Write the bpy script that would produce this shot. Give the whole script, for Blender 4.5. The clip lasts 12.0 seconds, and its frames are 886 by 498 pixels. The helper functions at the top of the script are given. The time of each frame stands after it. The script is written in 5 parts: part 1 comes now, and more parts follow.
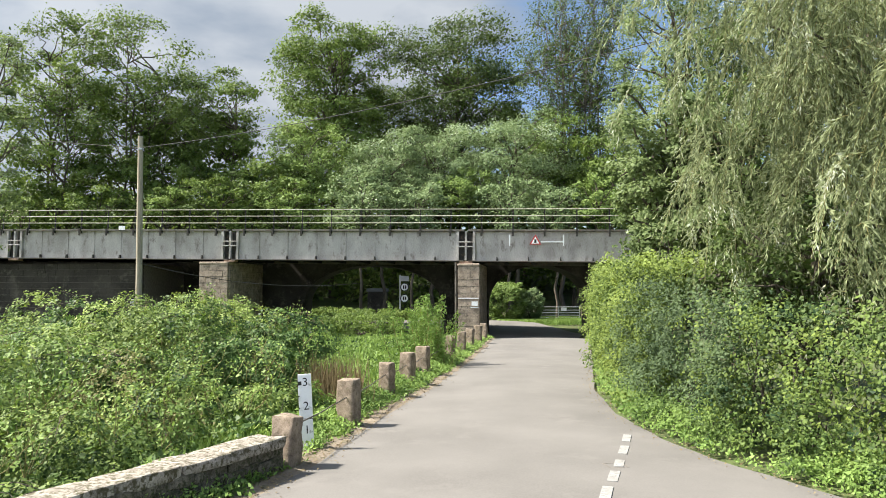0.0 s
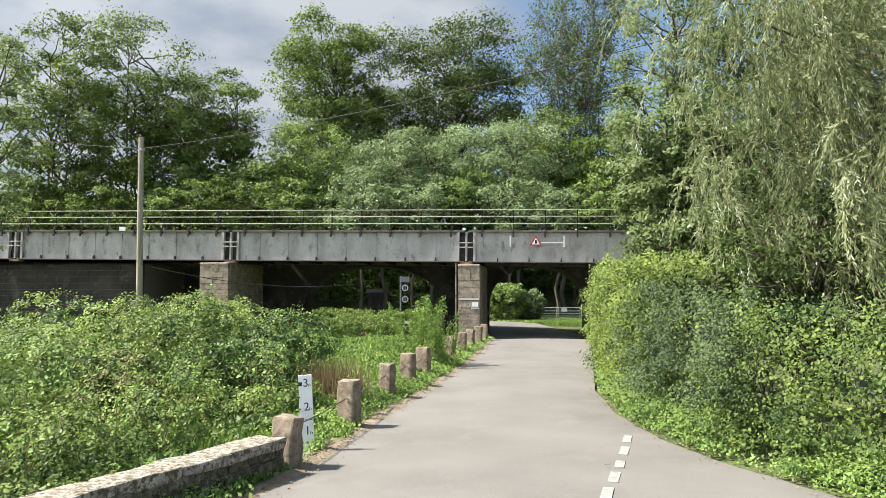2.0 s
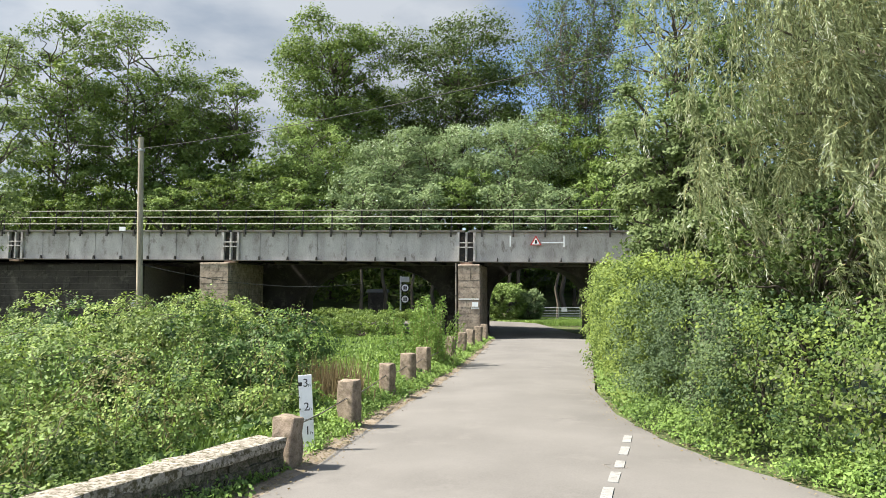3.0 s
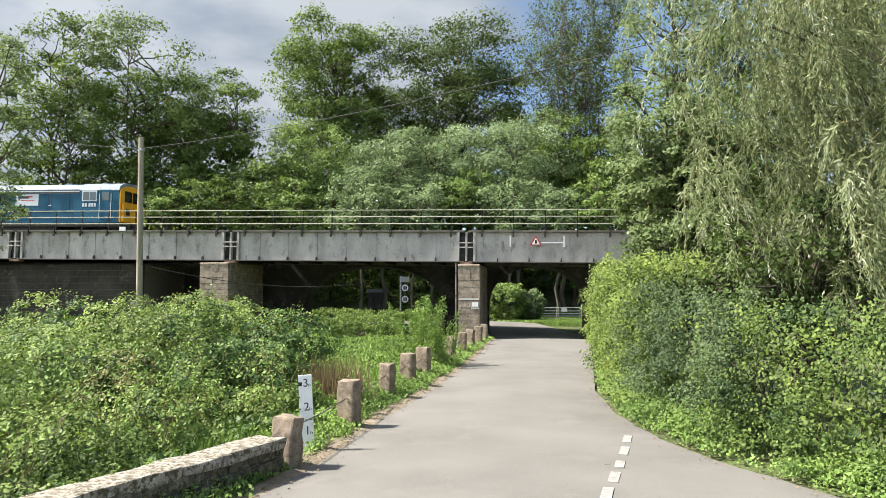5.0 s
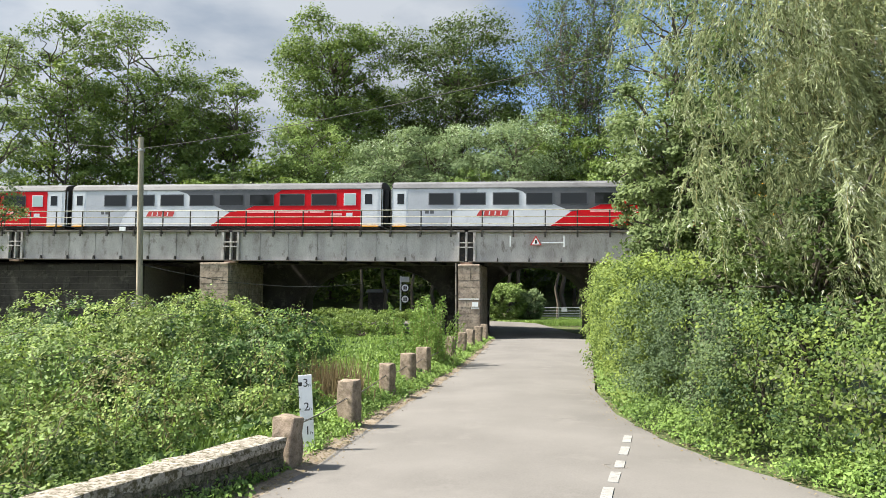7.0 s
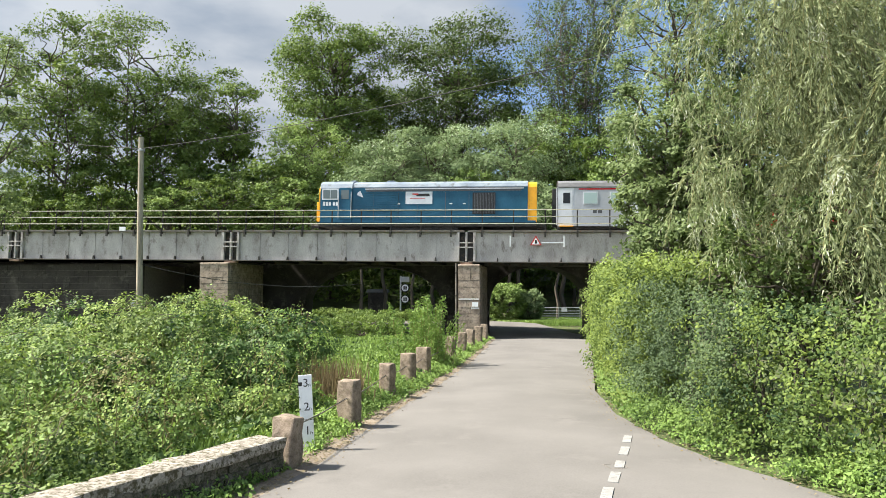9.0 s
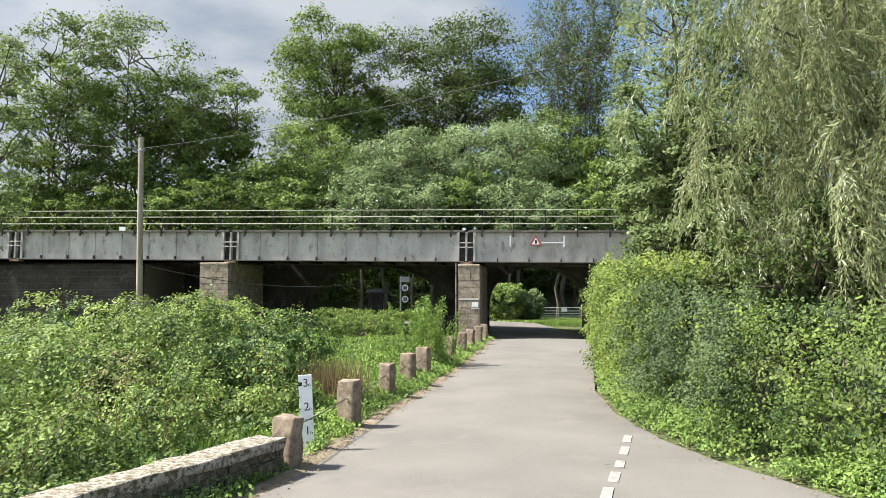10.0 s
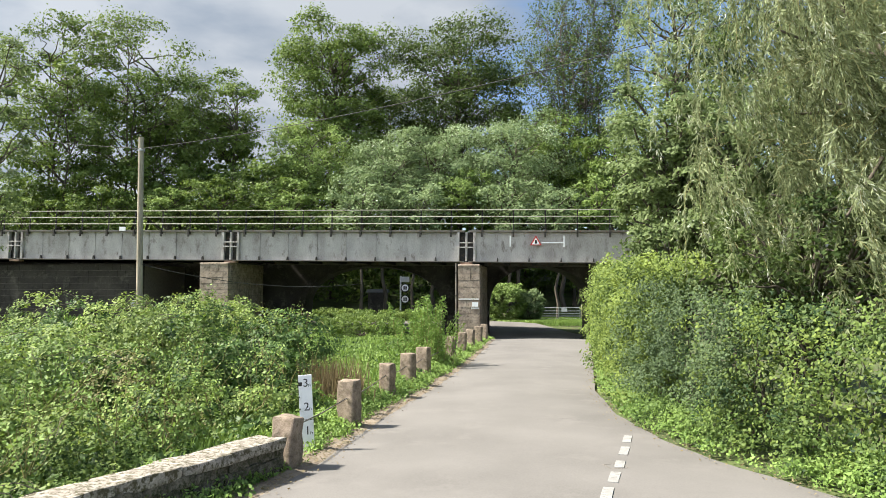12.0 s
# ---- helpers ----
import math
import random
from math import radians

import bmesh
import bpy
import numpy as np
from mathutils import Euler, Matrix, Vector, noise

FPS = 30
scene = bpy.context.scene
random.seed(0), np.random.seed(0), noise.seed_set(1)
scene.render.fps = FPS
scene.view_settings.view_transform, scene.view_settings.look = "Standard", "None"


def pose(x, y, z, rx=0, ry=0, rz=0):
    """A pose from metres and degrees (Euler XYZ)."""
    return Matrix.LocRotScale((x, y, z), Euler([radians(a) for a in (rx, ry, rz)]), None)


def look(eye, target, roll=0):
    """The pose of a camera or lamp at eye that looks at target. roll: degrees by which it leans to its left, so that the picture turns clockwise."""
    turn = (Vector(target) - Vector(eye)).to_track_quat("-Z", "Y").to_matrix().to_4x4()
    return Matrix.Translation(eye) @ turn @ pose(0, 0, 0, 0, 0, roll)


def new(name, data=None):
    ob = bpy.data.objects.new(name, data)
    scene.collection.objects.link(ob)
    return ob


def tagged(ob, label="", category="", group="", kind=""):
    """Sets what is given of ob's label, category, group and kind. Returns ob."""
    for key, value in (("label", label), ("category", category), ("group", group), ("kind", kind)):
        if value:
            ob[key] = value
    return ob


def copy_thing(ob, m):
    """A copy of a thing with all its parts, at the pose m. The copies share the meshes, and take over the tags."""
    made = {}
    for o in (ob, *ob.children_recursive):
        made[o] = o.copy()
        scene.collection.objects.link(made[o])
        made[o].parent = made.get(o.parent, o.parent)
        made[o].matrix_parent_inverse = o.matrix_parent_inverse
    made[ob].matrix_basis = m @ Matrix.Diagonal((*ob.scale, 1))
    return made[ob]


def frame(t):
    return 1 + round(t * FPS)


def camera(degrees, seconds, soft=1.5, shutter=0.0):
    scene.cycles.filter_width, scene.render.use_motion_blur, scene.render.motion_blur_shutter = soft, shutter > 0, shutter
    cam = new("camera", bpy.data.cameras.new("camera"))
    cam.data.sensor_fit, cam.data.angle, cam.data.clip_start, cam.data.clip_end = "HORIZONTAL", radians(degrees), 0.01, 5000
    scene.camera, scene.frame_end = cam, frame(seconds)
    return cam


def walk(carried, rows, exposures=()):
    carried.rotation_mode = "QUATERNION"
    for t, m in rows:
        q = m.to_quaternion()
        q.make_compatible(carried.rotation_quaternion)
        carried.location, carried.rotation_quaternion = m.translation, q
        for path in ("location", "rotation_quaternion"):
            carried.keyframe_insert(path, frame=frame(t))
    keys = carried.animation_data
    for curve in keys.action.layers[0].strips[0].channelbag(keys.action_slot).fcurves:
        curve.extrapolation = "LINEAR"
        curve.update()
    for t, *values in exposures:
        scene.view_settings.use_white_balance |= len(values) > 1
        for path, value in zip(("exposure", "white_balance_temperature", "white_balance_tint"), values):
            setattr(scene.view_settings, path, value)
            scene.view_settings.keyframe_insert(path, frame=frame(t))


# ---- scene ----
cam = camera(63, 12.0, soft=0.7)
CAM_ROWS = [(0.0, pose(0, 0, 2.05, 93.465, 0, -0.04)), (0.5, pose(0, 0, 2.05, 93.53, 0, 0)), (1.0, pose(0, 0, 2.05, 93.53, 0, 0)), (12.0, pose(0, 0, 2.05, 93.53, 0, 0))]
walk(cam, CAM_ROWS, exposures=[(0.0, 1.5), (12.0, 1.5)])

# ---- world and sun ----
SUN_DIR = Vector((-0.66, 0.01, 0.75)).normalized()
world = bpy.data.worlds.new("sky")
scene.world = world
world.use_nodes = True
wn, wl = world.node_tree.nodes, world.node_tree.links
wn.clear()
w_out = wn.new("ShaderNodeOutputWorld")
w_bg = wn.new("ShaderNodeBackground")
w_sky = wn.new("ShaderNodeTexSky")
w_sky.sky_type = "NISHITA"
w_sky.sun_disc = False
w_sky.sun_elevation = math.asin(SUN_DIR.z)
w_sky.sun_rotation = math.atan2(SUN_DIR.x, SUN_DIR.y)
w_sky.air_density, w_sky.dust_density, w_sky.ozone_density = 1.0, 0.6, 1.5
w_geo = wn.new("ShaderNodeTexCoord")
w_sep = wn.new("ShaderNodeSeparateXYZ")
wl.new(w_geo.outputs["Generated"], w_sep.inputs[0])


def wmath(op, a, b):
    n = wn.new("ShaderNodeMath")
    n.operation = op
    for i, v in enumerate((a, b)):
        if isinstance(v, (int, float)):
            n.inputs[i].default_value = v
        else:
            wl.new(v, n.inputs[i])
    return n.outputs[0]


# cloud deck: direction projected on a flat layer overhead
w_z = wmath("ADD", wmath("MAXIMUM", w_sep.outputs[2], 0.02), 0.12)
w_cmb = wn.new("ShaderNodeCombineXYZ")
wl.new(wmath("DIVIDE", w_sep.outputs[0], w_z), w_cmb.inputs[0])
wl.new(wmath("DIVIDE", w_sep.outputs[1], w_z), w_cmb.inputs[1])
w_map = wn.new("ShaderNodeMapping")
w_map.inputs["Location"].default_value = (3.3, 0.9, 0)
wl.new(w_cmb.outputs[0], w_map.inputs[0])
w_n1 = wn.new("ShaderNodeTexNoise")
w_n1.inputs["Scale"].default_value = 1.15
w_n1.inputs["Detail"].default_value = 8
w_n1.inputs["Roughness"].default_value = 0.55
wl.new(w_map.outputs[0], w_n1.inputs["Vector"])
w_cov = wn.new("ShaderNodeValToRGB")
w_cov.color_ramp.elements[0].position = 0.43
w_cov.color_ramp.elements[0].color = (0, 0, 0, 1)
w_cov.color_ramp.elements[1].position = 0.53
w_cov.color_ramp.elements[1].color = (1, 1, 1, 1)
# the deck thickens to the west and breaks to the east
w_bias = wmath("MULTIPLY", wmath("DIVIDE", w_sep.outputs[0], w_z), -0.20)
wl.new(wmath("ADD", w_n1.outputs[0], wmath("ADD", w_bias, 0.0)), w_cov.inputs[0])
w_n2 = wn.new("ShaderNodeTexNoise")
w_n2.inputs["Scale"].default_value = 2.4
w_n2.inputs["Detail"].default_value = 6
wl.new(w_map.outputs[0], w_n2.inputs["Vector"])
w_shade = wn.new("ShaderNodeValToRGB")
w_shade.color_ramp.elements[0].position = 0.36
w_shade.color_ramp.elements[0].color = (5.6, 6.6, 8.0, 1)
w_shade.color_ramp.elements[1].position = 0.58
w_shade.color_ramp.elements[1].color = (9.0, 9.7, 10.6, 1)
wl.new(w_n2.outputs[0], w_shade.inputs[0])
w_mix = wn.new("ShaderNodeMix")
w_mix.data_type = "RGBA"
wl.new(w_cov.outputs[0], w_mix.inputs[0])
w_clear = wn.new("ShaderNodeVectorMath")
w_clear.operation = "SCALE"
w_clear.inputs["Scale"].default_value = 2.3
wl.new(w_sky.outputs[0], w_clear.inputs[0])
wl.new(w_clear.outputs[0], w_mix.inputs[6])
# cloud brightness is raised in the unseen sky behind the camera, as fill light
w_fill = wn.new("ShaderNodeVectorMath")
w_fill.operation = "SCALE"
wl.new(w_shade.outputs[0], w_fill.inputs[0])
wl.new(wmath("ADD", wmath("MULTIPLY", w_sep.outputs[1], -0.9), 1.75), w_fill.inputs["Scale"])
wl.new(w_fill.outputs[0], w_mix.inputs[7])
wl.new(w_mix.outputs[2], w_bg.inputs[0])
w_bg.inputs[1].default_value = 0.027
wl.new(w_bg.outputs[0], w_out.inputs[0])

sun_data = bpy.data.lights.new("sun", "SUN")
sun_data.energy = 5.0
sun_data.angle = radians(4.0)
sun_data.color = (1.0, 0.94, 0.83)
sun = new("sun", sun_data)
sun.matrix_world = look((0, 0, 40), Vector((0, 0, 40)) - SUN_DIR)


# ---- materials ----
def mat(name, c1, c2, rough=0.8, scale=4.0, fine=40.0, bump=0.2, metal=0.0, c3=None, detail=6, stretch=(1, 1, 1), spec=0.4, cut=(0.54, 0.66)):
    """Two colours mixed by coarse and fine noise, with relief; c3: sparse stains."""
    m = bpy.data.materials.new(name)
    m.use_nodes = True
    n, l = m.node_tree.nodes, m.node_tree.links
    b = n["Principled BSDF"]
    tc = n.new("ShaderNodeTexCoord")
    mp = n.new("ShaderNodeMapping")
    mp.inputs["Scale"].default_value = stretch
    l.new(tc.outputs["Object"], mp.inputs[0])
    n1 = n.new("ShaderNodeTexNoise")
    n1.inputs["Scale"].default_value = scale
    n1.inputs["Detail"].default_value = detail
    n2 = n.new("ShaderNodeTexNoise")
    n2.inputs["Scale"].default_value = fine
    n2.inputs["Detail"].default_value = 4
    l.new(mp.outputs[0], n1.inputs["Vector"])
    l.new(mp.outputs[0], n2.inputs["Vector"])
    av = n.new("ShaderNodeMath")
    av.operation = "MULTIPLY_ADD"
    l.new(n1.outputs[0], av.inputs[0])
    av.inputs[1].default_value = 0.65
    hv = n.new("ShaderNodeMath")
    hv.operation = "MULTIPLY"
    l.new(n2.outputs[0], hv.inputs[0])
    hv.inputs[1].default_value = 0.35
    l.new(hv.outputs[0], av.inputs[2])
    rp = n.new("ShaderNodeValToRGB")
    rp.color_ramp.elements[0].position = 0.36
    rp.color_ramp.elements[0].color = (*c1, 1)
    rp.color_ramp.elements[1].position = 0.64
    rp.color_ramp.elements[1].color = (*c2, 1)
    l.new(av.outputs[0], rp.inputs[0])
    col = rp.outputs[0]
    if c3:
        n3 = n.new("ShaderNodeTexNoise")
        n3.inputs["Scale"].default_value = scale * 2.3
        n3.inputs["Detail"].default_value = 8
        n3.inputs["Roughness"].default_value = 0.7
        l.new(mp.outputs[0], n3.inputs["Vector"])
        r3 = n.new("ShaderNodeValToRGB")
        r3.color_ramp.elements[0].position = cut[0]
        r3.color_ramp.elements[0].color = (0, 0, 0, 1)
        r3.color_ramp.elements[1].position = cut[1]
        r3.color_ramp.elements[1].color = (1, 1, 1, 1)
        l.new(n3.outputs[0], r3.inputs[0])
        mx = n.new("ShaderNodeMix")
        mx.data_type = "RGBA"
        l.new(r3.outputs[0], mx.inputs[0])
        l.new(col, mx.inputs[6])
        mx.inputs[7].default_value = (*c3, 1)
        col = mx.outputs[2]
    l.new(col, b.inputs["Base Color"])
    b.inputs["Roughness"].default_value = rough
    b.inputs["Metallic"].default_value = metal
    b.inputs["Specular IOR Level"].default_value = spec
    if bump:
        bp = n.new("ShaderNodeBump")
        bp.inputs["Strength"].default_value = bump
        bp.inputs["Distance"].default_value = 0.02
        l.new(av.outputs[0], bp.inputs["Height"])
        l.new(bp.outputs[0], b.inputs["Normal"])
    return m


def leaf_mat(name, dark, light, under=None, trans=0.25, rough=0.55, coarse=0.35, spec=0.16, drift=0.0, swing=1.6):
    """Leaf: colour varies leaf by leaf and in drifts over the crown; light passes through."""
    m = bpy.data.materials.new(name)
    m.use_nodes = True
    n, l = m.node_tree.nodes, m.node_tree.links
    b = n["Principled BSDF"]
    out = n["Material Output"]
    g = n.new("ShaderNodeNewGeometry")
    tc = n.new("ShaderNodeTexCoord")
    n1 = n.new("ShaderNodeTexNoise")
    n1.inputs["Scale"].default_value = coarse
    n1.inputs["Detail"].default_value = 3
    l.new(tc.outputs["Object"], n1.inputs["Vector"])
    ma = n.new("ShaderNodeMath")
    ma.operation = "MULTIPLY_ADD"
    l.new(n1.outputs[0], ma.inputs[0])
    ma.inputs[1].default_value = swing
    mb = n.new("ShaderNodeMath")
    mb.operation = "MULTIPLY_ADD"
    l.new(g.outputs["Random Per Island"], mb.inputs[0])
    mb.inputs[1].default_value = 0.42
    low = -0.335 - 0.5 * (swing - 1.3)
    mb.inputs[2].default_value = low
    if drift:
        oi = n.new("ShaderNodeObjectInfo")
        mo = n.new("ShaderNodeMath")
        mo.operation = "MULTIPLY_ADD"
        l.new(oi.outputs["Random"], mo.inputs[0])
        mo.inputs[1].default_value = drift
        mo.inputs[2].default_value = low - drift * 0.5
        l.new(mo.outputs[0], mb.inputs[2])
    l.new(mb.outputs[0], ma.inputs[2])
    rp = n.new("ShaderNodeValToRGB")
    rp.color_ramp.elements[0].position = 0.1
    rp.color_ramp.elements[0].color = (*dark, 1)
    rp.color_ramp.elements[1].position = 0.85
    rp.color_ramp.elements[1].color = (*light, 1)
    if under:
        e = rp.color_ramp.elements.new(0.93)
        e.color = (*under, 1)
    l.new(ma.outputs[0], rp.inputs[0])
    l.new(rp.outputs[0], b.inputs["Base Color"])
    b.inputs["Roughness"].default_value = rough
    b.inputs["Specular IOR Level"].default_value = spec
    tr = n.new("ShaderNodeBsdfTranslucent")
    hs = n.new("ShaderNodeHueSaturation")
    hs.inputs["Value"].default_value = 1.25
    hs.inputs["Saturation"].default_value = 1.1
    hs.inputs["Hue"].default_value = 0.49
    l.new(rp.outputs[0], hs.inputs["Color"])
    l.new(hs.outputs[0], tr.inputs[0])
    ms = n.new("ShaderNodeMixShader")
    ms.inputs[0].default_value = trans
    l.new(b.outputs[0], ms.inputs[1])
    l.new(tr.outputs[0], ms.inputs[2])
    l.new(ms.outputs[0], out.inputs[0])
    return m


def glass_mat(name, tint, rough=0.06):
    m = bpy.data.materials.new(name)
    m.use_nodes = True
    b = m.node_tree.nodes["Principled BSDF"]
    b.inputs["Base Color"].default_value = (*tint, 1)
    b.inputs["Roughness"].default_value = rough
    b.inputs["Specular IOR Level"].default_value = 0.22
    return m


ASPHALT = mat("asphalt", (0.122, 0.115, 0.107), (0.172, 0.162, 0.152), 0.9, 0.55, 55, 0.25, c3=(0.165, 0.155, 0.145))
GRASS_EARTH = mat("grassy_earth", (0.04, 0.055, 0.02), (0.09, 0.12, 0.035), 0.95, 0.8, 12, 0.5, c3=(0.10, 0.08, 0.045))
DIRT = mat("dirt_verge", (0.13, 0.105, 0.08), (0.25, 0.205, 0.155), 0.95, 3, 40, 0.6, c3=(0.09, 0.085, 0.045))
PAINT_ROAD = mat("road_paint", (0.22, 0.215, 0.205), (0.32, 0.315, 0.305), 0.8, 9, 90, 0.2, c3=(0.15, 0.143, 0.135))
STONE = mat("weathered_stone", (0.05, 0.044, 0.03), (0.21, 0.185, 0.145), 0.95, 9, 60, 1.0, c3=(0.04, 0.042, 0.02), cut=(0.46, 0.58))
STONE_CAP = mat("lichen_capstone", (0.15, 0.13, 0.105), (0.44, 0.40, 0.35), 0.95, 8, 60, 1.0, c3=(0.075, 0.066, 0.036), cut=(0.48, 0.58))
STONE_POST = mat("sandstone_post", (0.12, 0.09, 0.066), (0.33, 0.265, 0.205), 0.95, 9, 60, 1.0, c3=(0.12, 0.10, 0.06))
PIER_STONE = mat("pier_masonry", (0.20, 0.155, 0.12), (0.46, 0.375, 0.30), 0.92, 2.6, 30, 0.9, c3=(0.11, 0.088, 0.07), cut=(0.50, 0.66))
# soot tone, with the shade under the bridge put into the base colour
SOOT_SHADE_STONE = mat("sooty_shaded_masonry", (0.016, 0.014, 0.012), (0.062, 0.054, 0.046), 0.95, 0.9, 14, 0.8, c3=(0.10, 0.09, 0.075))
MORTAR = mat("mortar", (0.10, 0.09, 0.08), (0.19, 0.17, 0.15), 0.95, 8, 60, 0.4)
GIRDER = mat("weathered_girder_paint", (0.27, 0.247, 0.232), (0.52, 0.49, 0.47), 0.62, 0.9, 18, 0.12, c3=(0.185, 0.158, 0.142), stretch=(1.2, 1, 0.55))
GIRDER_DARK = mat("grimy_steel", (0.075, 0.07, 0.062), (0.16, 0.15, 0.13), 0.7, 2.5, 30, 0.2, c3=(0.14, 0.075, 0.04))
RUST = mat("rust_stain", (0.20, 0.12, 0.08), (0.36, 0.25, 0.20), 0.85, 6, 40, 0.3)
# near-black base carries the deep shade below the track
DECK_DARK = mat("shade_toned_deck", (0.010, 0.009, 0.009), (0.024, 0.022, 0.02), 0.9, 2, 20, 0.3)
RAILPAINT = mat("olive_handrail_paint", (0.26, 0.265, 0.20), (0.42, 0.42, 0.33), 0.55, 5, 40, 0.15, c3=(0.15, 0.09, 0.05))
BALLAST = mat("ballast", (0.13, 0.12, 0.11), (0.28, 0.26, 0.24), 0.95, 10, 40, 0.9)
WOOD_POLE = mat("weathered_pole_wood", (0.20, 0.17, 0.125), (0.40, 0.355, 0.28), 0.9, 7, 60, 0.5, stretch=(1, 1, 0.08), c3=(0.15, 0.13, 0.09))
WIRE = mat("black_cable", (0.015, 0.015, 0.015), (0.035, 0.035, 0.035), 0.6, 5, 30, 0)
WHITE_SIGN = mat("white_sign_enamel", (0.74, 0.76, 0.78), (0.84, 0.85, 0.86), 0.35, 3, 25, 0.03, c3=(0.62, 0.63, 0.62))
BLACK = mat("black_paint", (0.012, 0.012, 0.013), (0.03, 0.03, 0.03), 0.5, 5, 30, 0.02)
SIGN_RED = mat("sign_red", (0.45, 0.03, 0.03), (0.55, 0.06, 0.05), 0.4, 4, 20, 0)
SIGN_BACK = mat("grey_sign", (0.32, 0.33, 0.33), (0.42, 0.43, 0.43), 0.5, 4, 20, 0)
STEEL = mat("galvanised_steel", (0.38, 0.39, 0.40), (0.55, 0.56, 0.57), 0.45, 6, 40, 0.05, metal=0.7)
LOCO_BLUE = mat("loco_blue_paint", (0.014, 0.078, 0.135), (0.024, 0.115, 0.190), 0.42, 0.9, 14, 0.03, c3=(0.022, 0.10, 0.18), spec=0.2)
LOCO_YELLOW = mat("warning_yellow_paint", (0.74, 0.33, 0.012), (0.86, 0.42, 0.02), 0.4, 1.5, 20, 0.03, c3=(0.58, 0.27, 0.03))
LOCO_ROOF = mat("blue_grey_roof", (0.16, 0.20, 0.25), (0.27, 0.32, 0.37), 0.5, 1.2, 16, 0.05, c3=(0.11, 0.12, 0.13))
UNDERFRAME = mat("grimy_underframe", (0.02, 0.019, 0.018), (0.055, 0.05, 0.045), 0.75, 3, 20, 0.3, c3=(0.10, 0.07, 0.05))
COACH_WHITE = mat("coach_white", (0.56, 0.58, 0.62), (0.68, 0.70, 0.73), 0.35, 0.6, 10, 0.02, c3=(0.50, 0.52, 0.56))
COACH_PALE = mat("coach_pale_grey", (0.36, 0.38, 0.42), (0.44, 0.46, 0.50), 0.35, 0.6, 10, 0.02)
COACH_GREY = mat("coach_grey", (0.06, 0.063, 0.07), (0.10, 0.104, 0.112), 0.3, 0.7, 10, 0.02)
COACH_RED = mat("coach_red", (0.50, 0.006, 0.012), (0.60, 0.010, 0.018), 0.5, 0.6, 10, 0.02, c3=(0.46, 0.012, 0.02), spec=0.1)
COACH_ROOF = mat("coach_roof_grey", (0.10, 0.102, 0.108), (0.18, 0.182, 0.19), 0.7, 0.8, 12, 0.06, c3=(0.075, 0.075, 0.08), stretch=(0.4, 1, 1))
GLASS_DARK = glass_mat("dark_window_glass", (0.012, 0.014, 0.015))
GLASS_CAB = glass_mat("cab_window_glass", (0.13, 0.16, 0.17), 0.12)
GLASS_PALE = glass_mat("frosted_window_glass", (0.36, 0.47, 0.47), 0.3)
BARK = mat("grey_brown_bark", (0.055, 0.045, 0.034), (0.13, 0.11, 0.085), 0.95, 3, 30, 0.8, stretch=(1, 1, 0.25))
TWIG = mat("willow_twig", (0.14, 0.125, 0.045), (0.25, 0.22, 0.08), 0.8, 4, 20, 0)
DRY = leaf_mat("dry_grass", (0.11, 0.085, 0.045), (0.27, 0.215, 0.12), trans=0.2)
LF_OAK = leaf_mat("leaf_mid_green", (0.045, 0.082, 0.020), (0.165, 0.235, 0.055))
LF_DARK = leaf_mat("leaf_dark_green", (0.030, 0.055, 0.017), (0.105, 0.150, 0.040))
LF_BRIGHT = leaf_mat("leaf_bright_green", (0.092, 0.149, 0.039), (0.236, 0.328, 0.098))
LF_GREY = leaf_mat("leaf_grey_green", (0.085, 0.129, 0.051), (0.247, 0.329, 0.158), under=(0.462, 0.549, 0.365))
LF_WILLOW = leaf_mat("leaf_willow", (0.070, 0.092, 0.038), (0.330, 0.378, 0.205), under=(0.52, 0.55, 0.45), coarse=1.6, trans=0.38, drift=0.38)
LF_HAW = leaf_mat("leaf_pale_green", (0.071, 0.108, 0.038), (0.205, 0.266, 0.113), under=(0.368, 0.423, 0.324), coarse=0.8, trans=0.36)
LF_BRAMBLE = leaf_mat("leaf_bramble", (0.024, 0.056, 0.016), (0.190, 0.280, 0.072), coarse=1.0, swing=2.4)
LF_ELDER = leaf_mat("leaf_elder", (0.020, 0.045, 0.018), (0.140, 0.200, 0.050), coarse=1.9, swing=2.7)
LF_HEDGE = leaf_mat("leaf_hedge", (0.045, 0.080, 0.020), (0.205, 0.270, 0.064), coarse=1.3, trans=0.32, swing=2.2)
LF_PRIVET = leaf_mat("leaf_clipped_dark", (0.033, 0.056, 0.026), (0.107, 0.155, 0.068), coarse=1.2)
LF_IVY = leaf_mat("leaf_ivy", (0.023, 0.054, 0.015), (0.104, 0.180, 0.051), coarse=0.9, rough=0.5, spec=0.2)
LF_NETTLE = leaf_mat("leaf_nettle", (0.045, 0.085, 0.024), (0.285, 0.370, 0.105), coarse=1.0, swing=1.9)
LF_OLIVE = leaf_mat("leaf_olive", (0.075, 0.080, 0.030), (0.260, 0.255, 0.105), coarse=1.2, swing=2.0)
LF_FOOT = leaf_mat("leaf_ground_weeds", (0.030, 0.064, 0.018), (0.150, 0.225, 0.060), coarse=1.6, swing=2.2)
LF_GRASS = leaf_mat("leaf_grass", (0.081, 0.149, 0.034), (0.247, 0.360, 0.098), coarse=0.6)


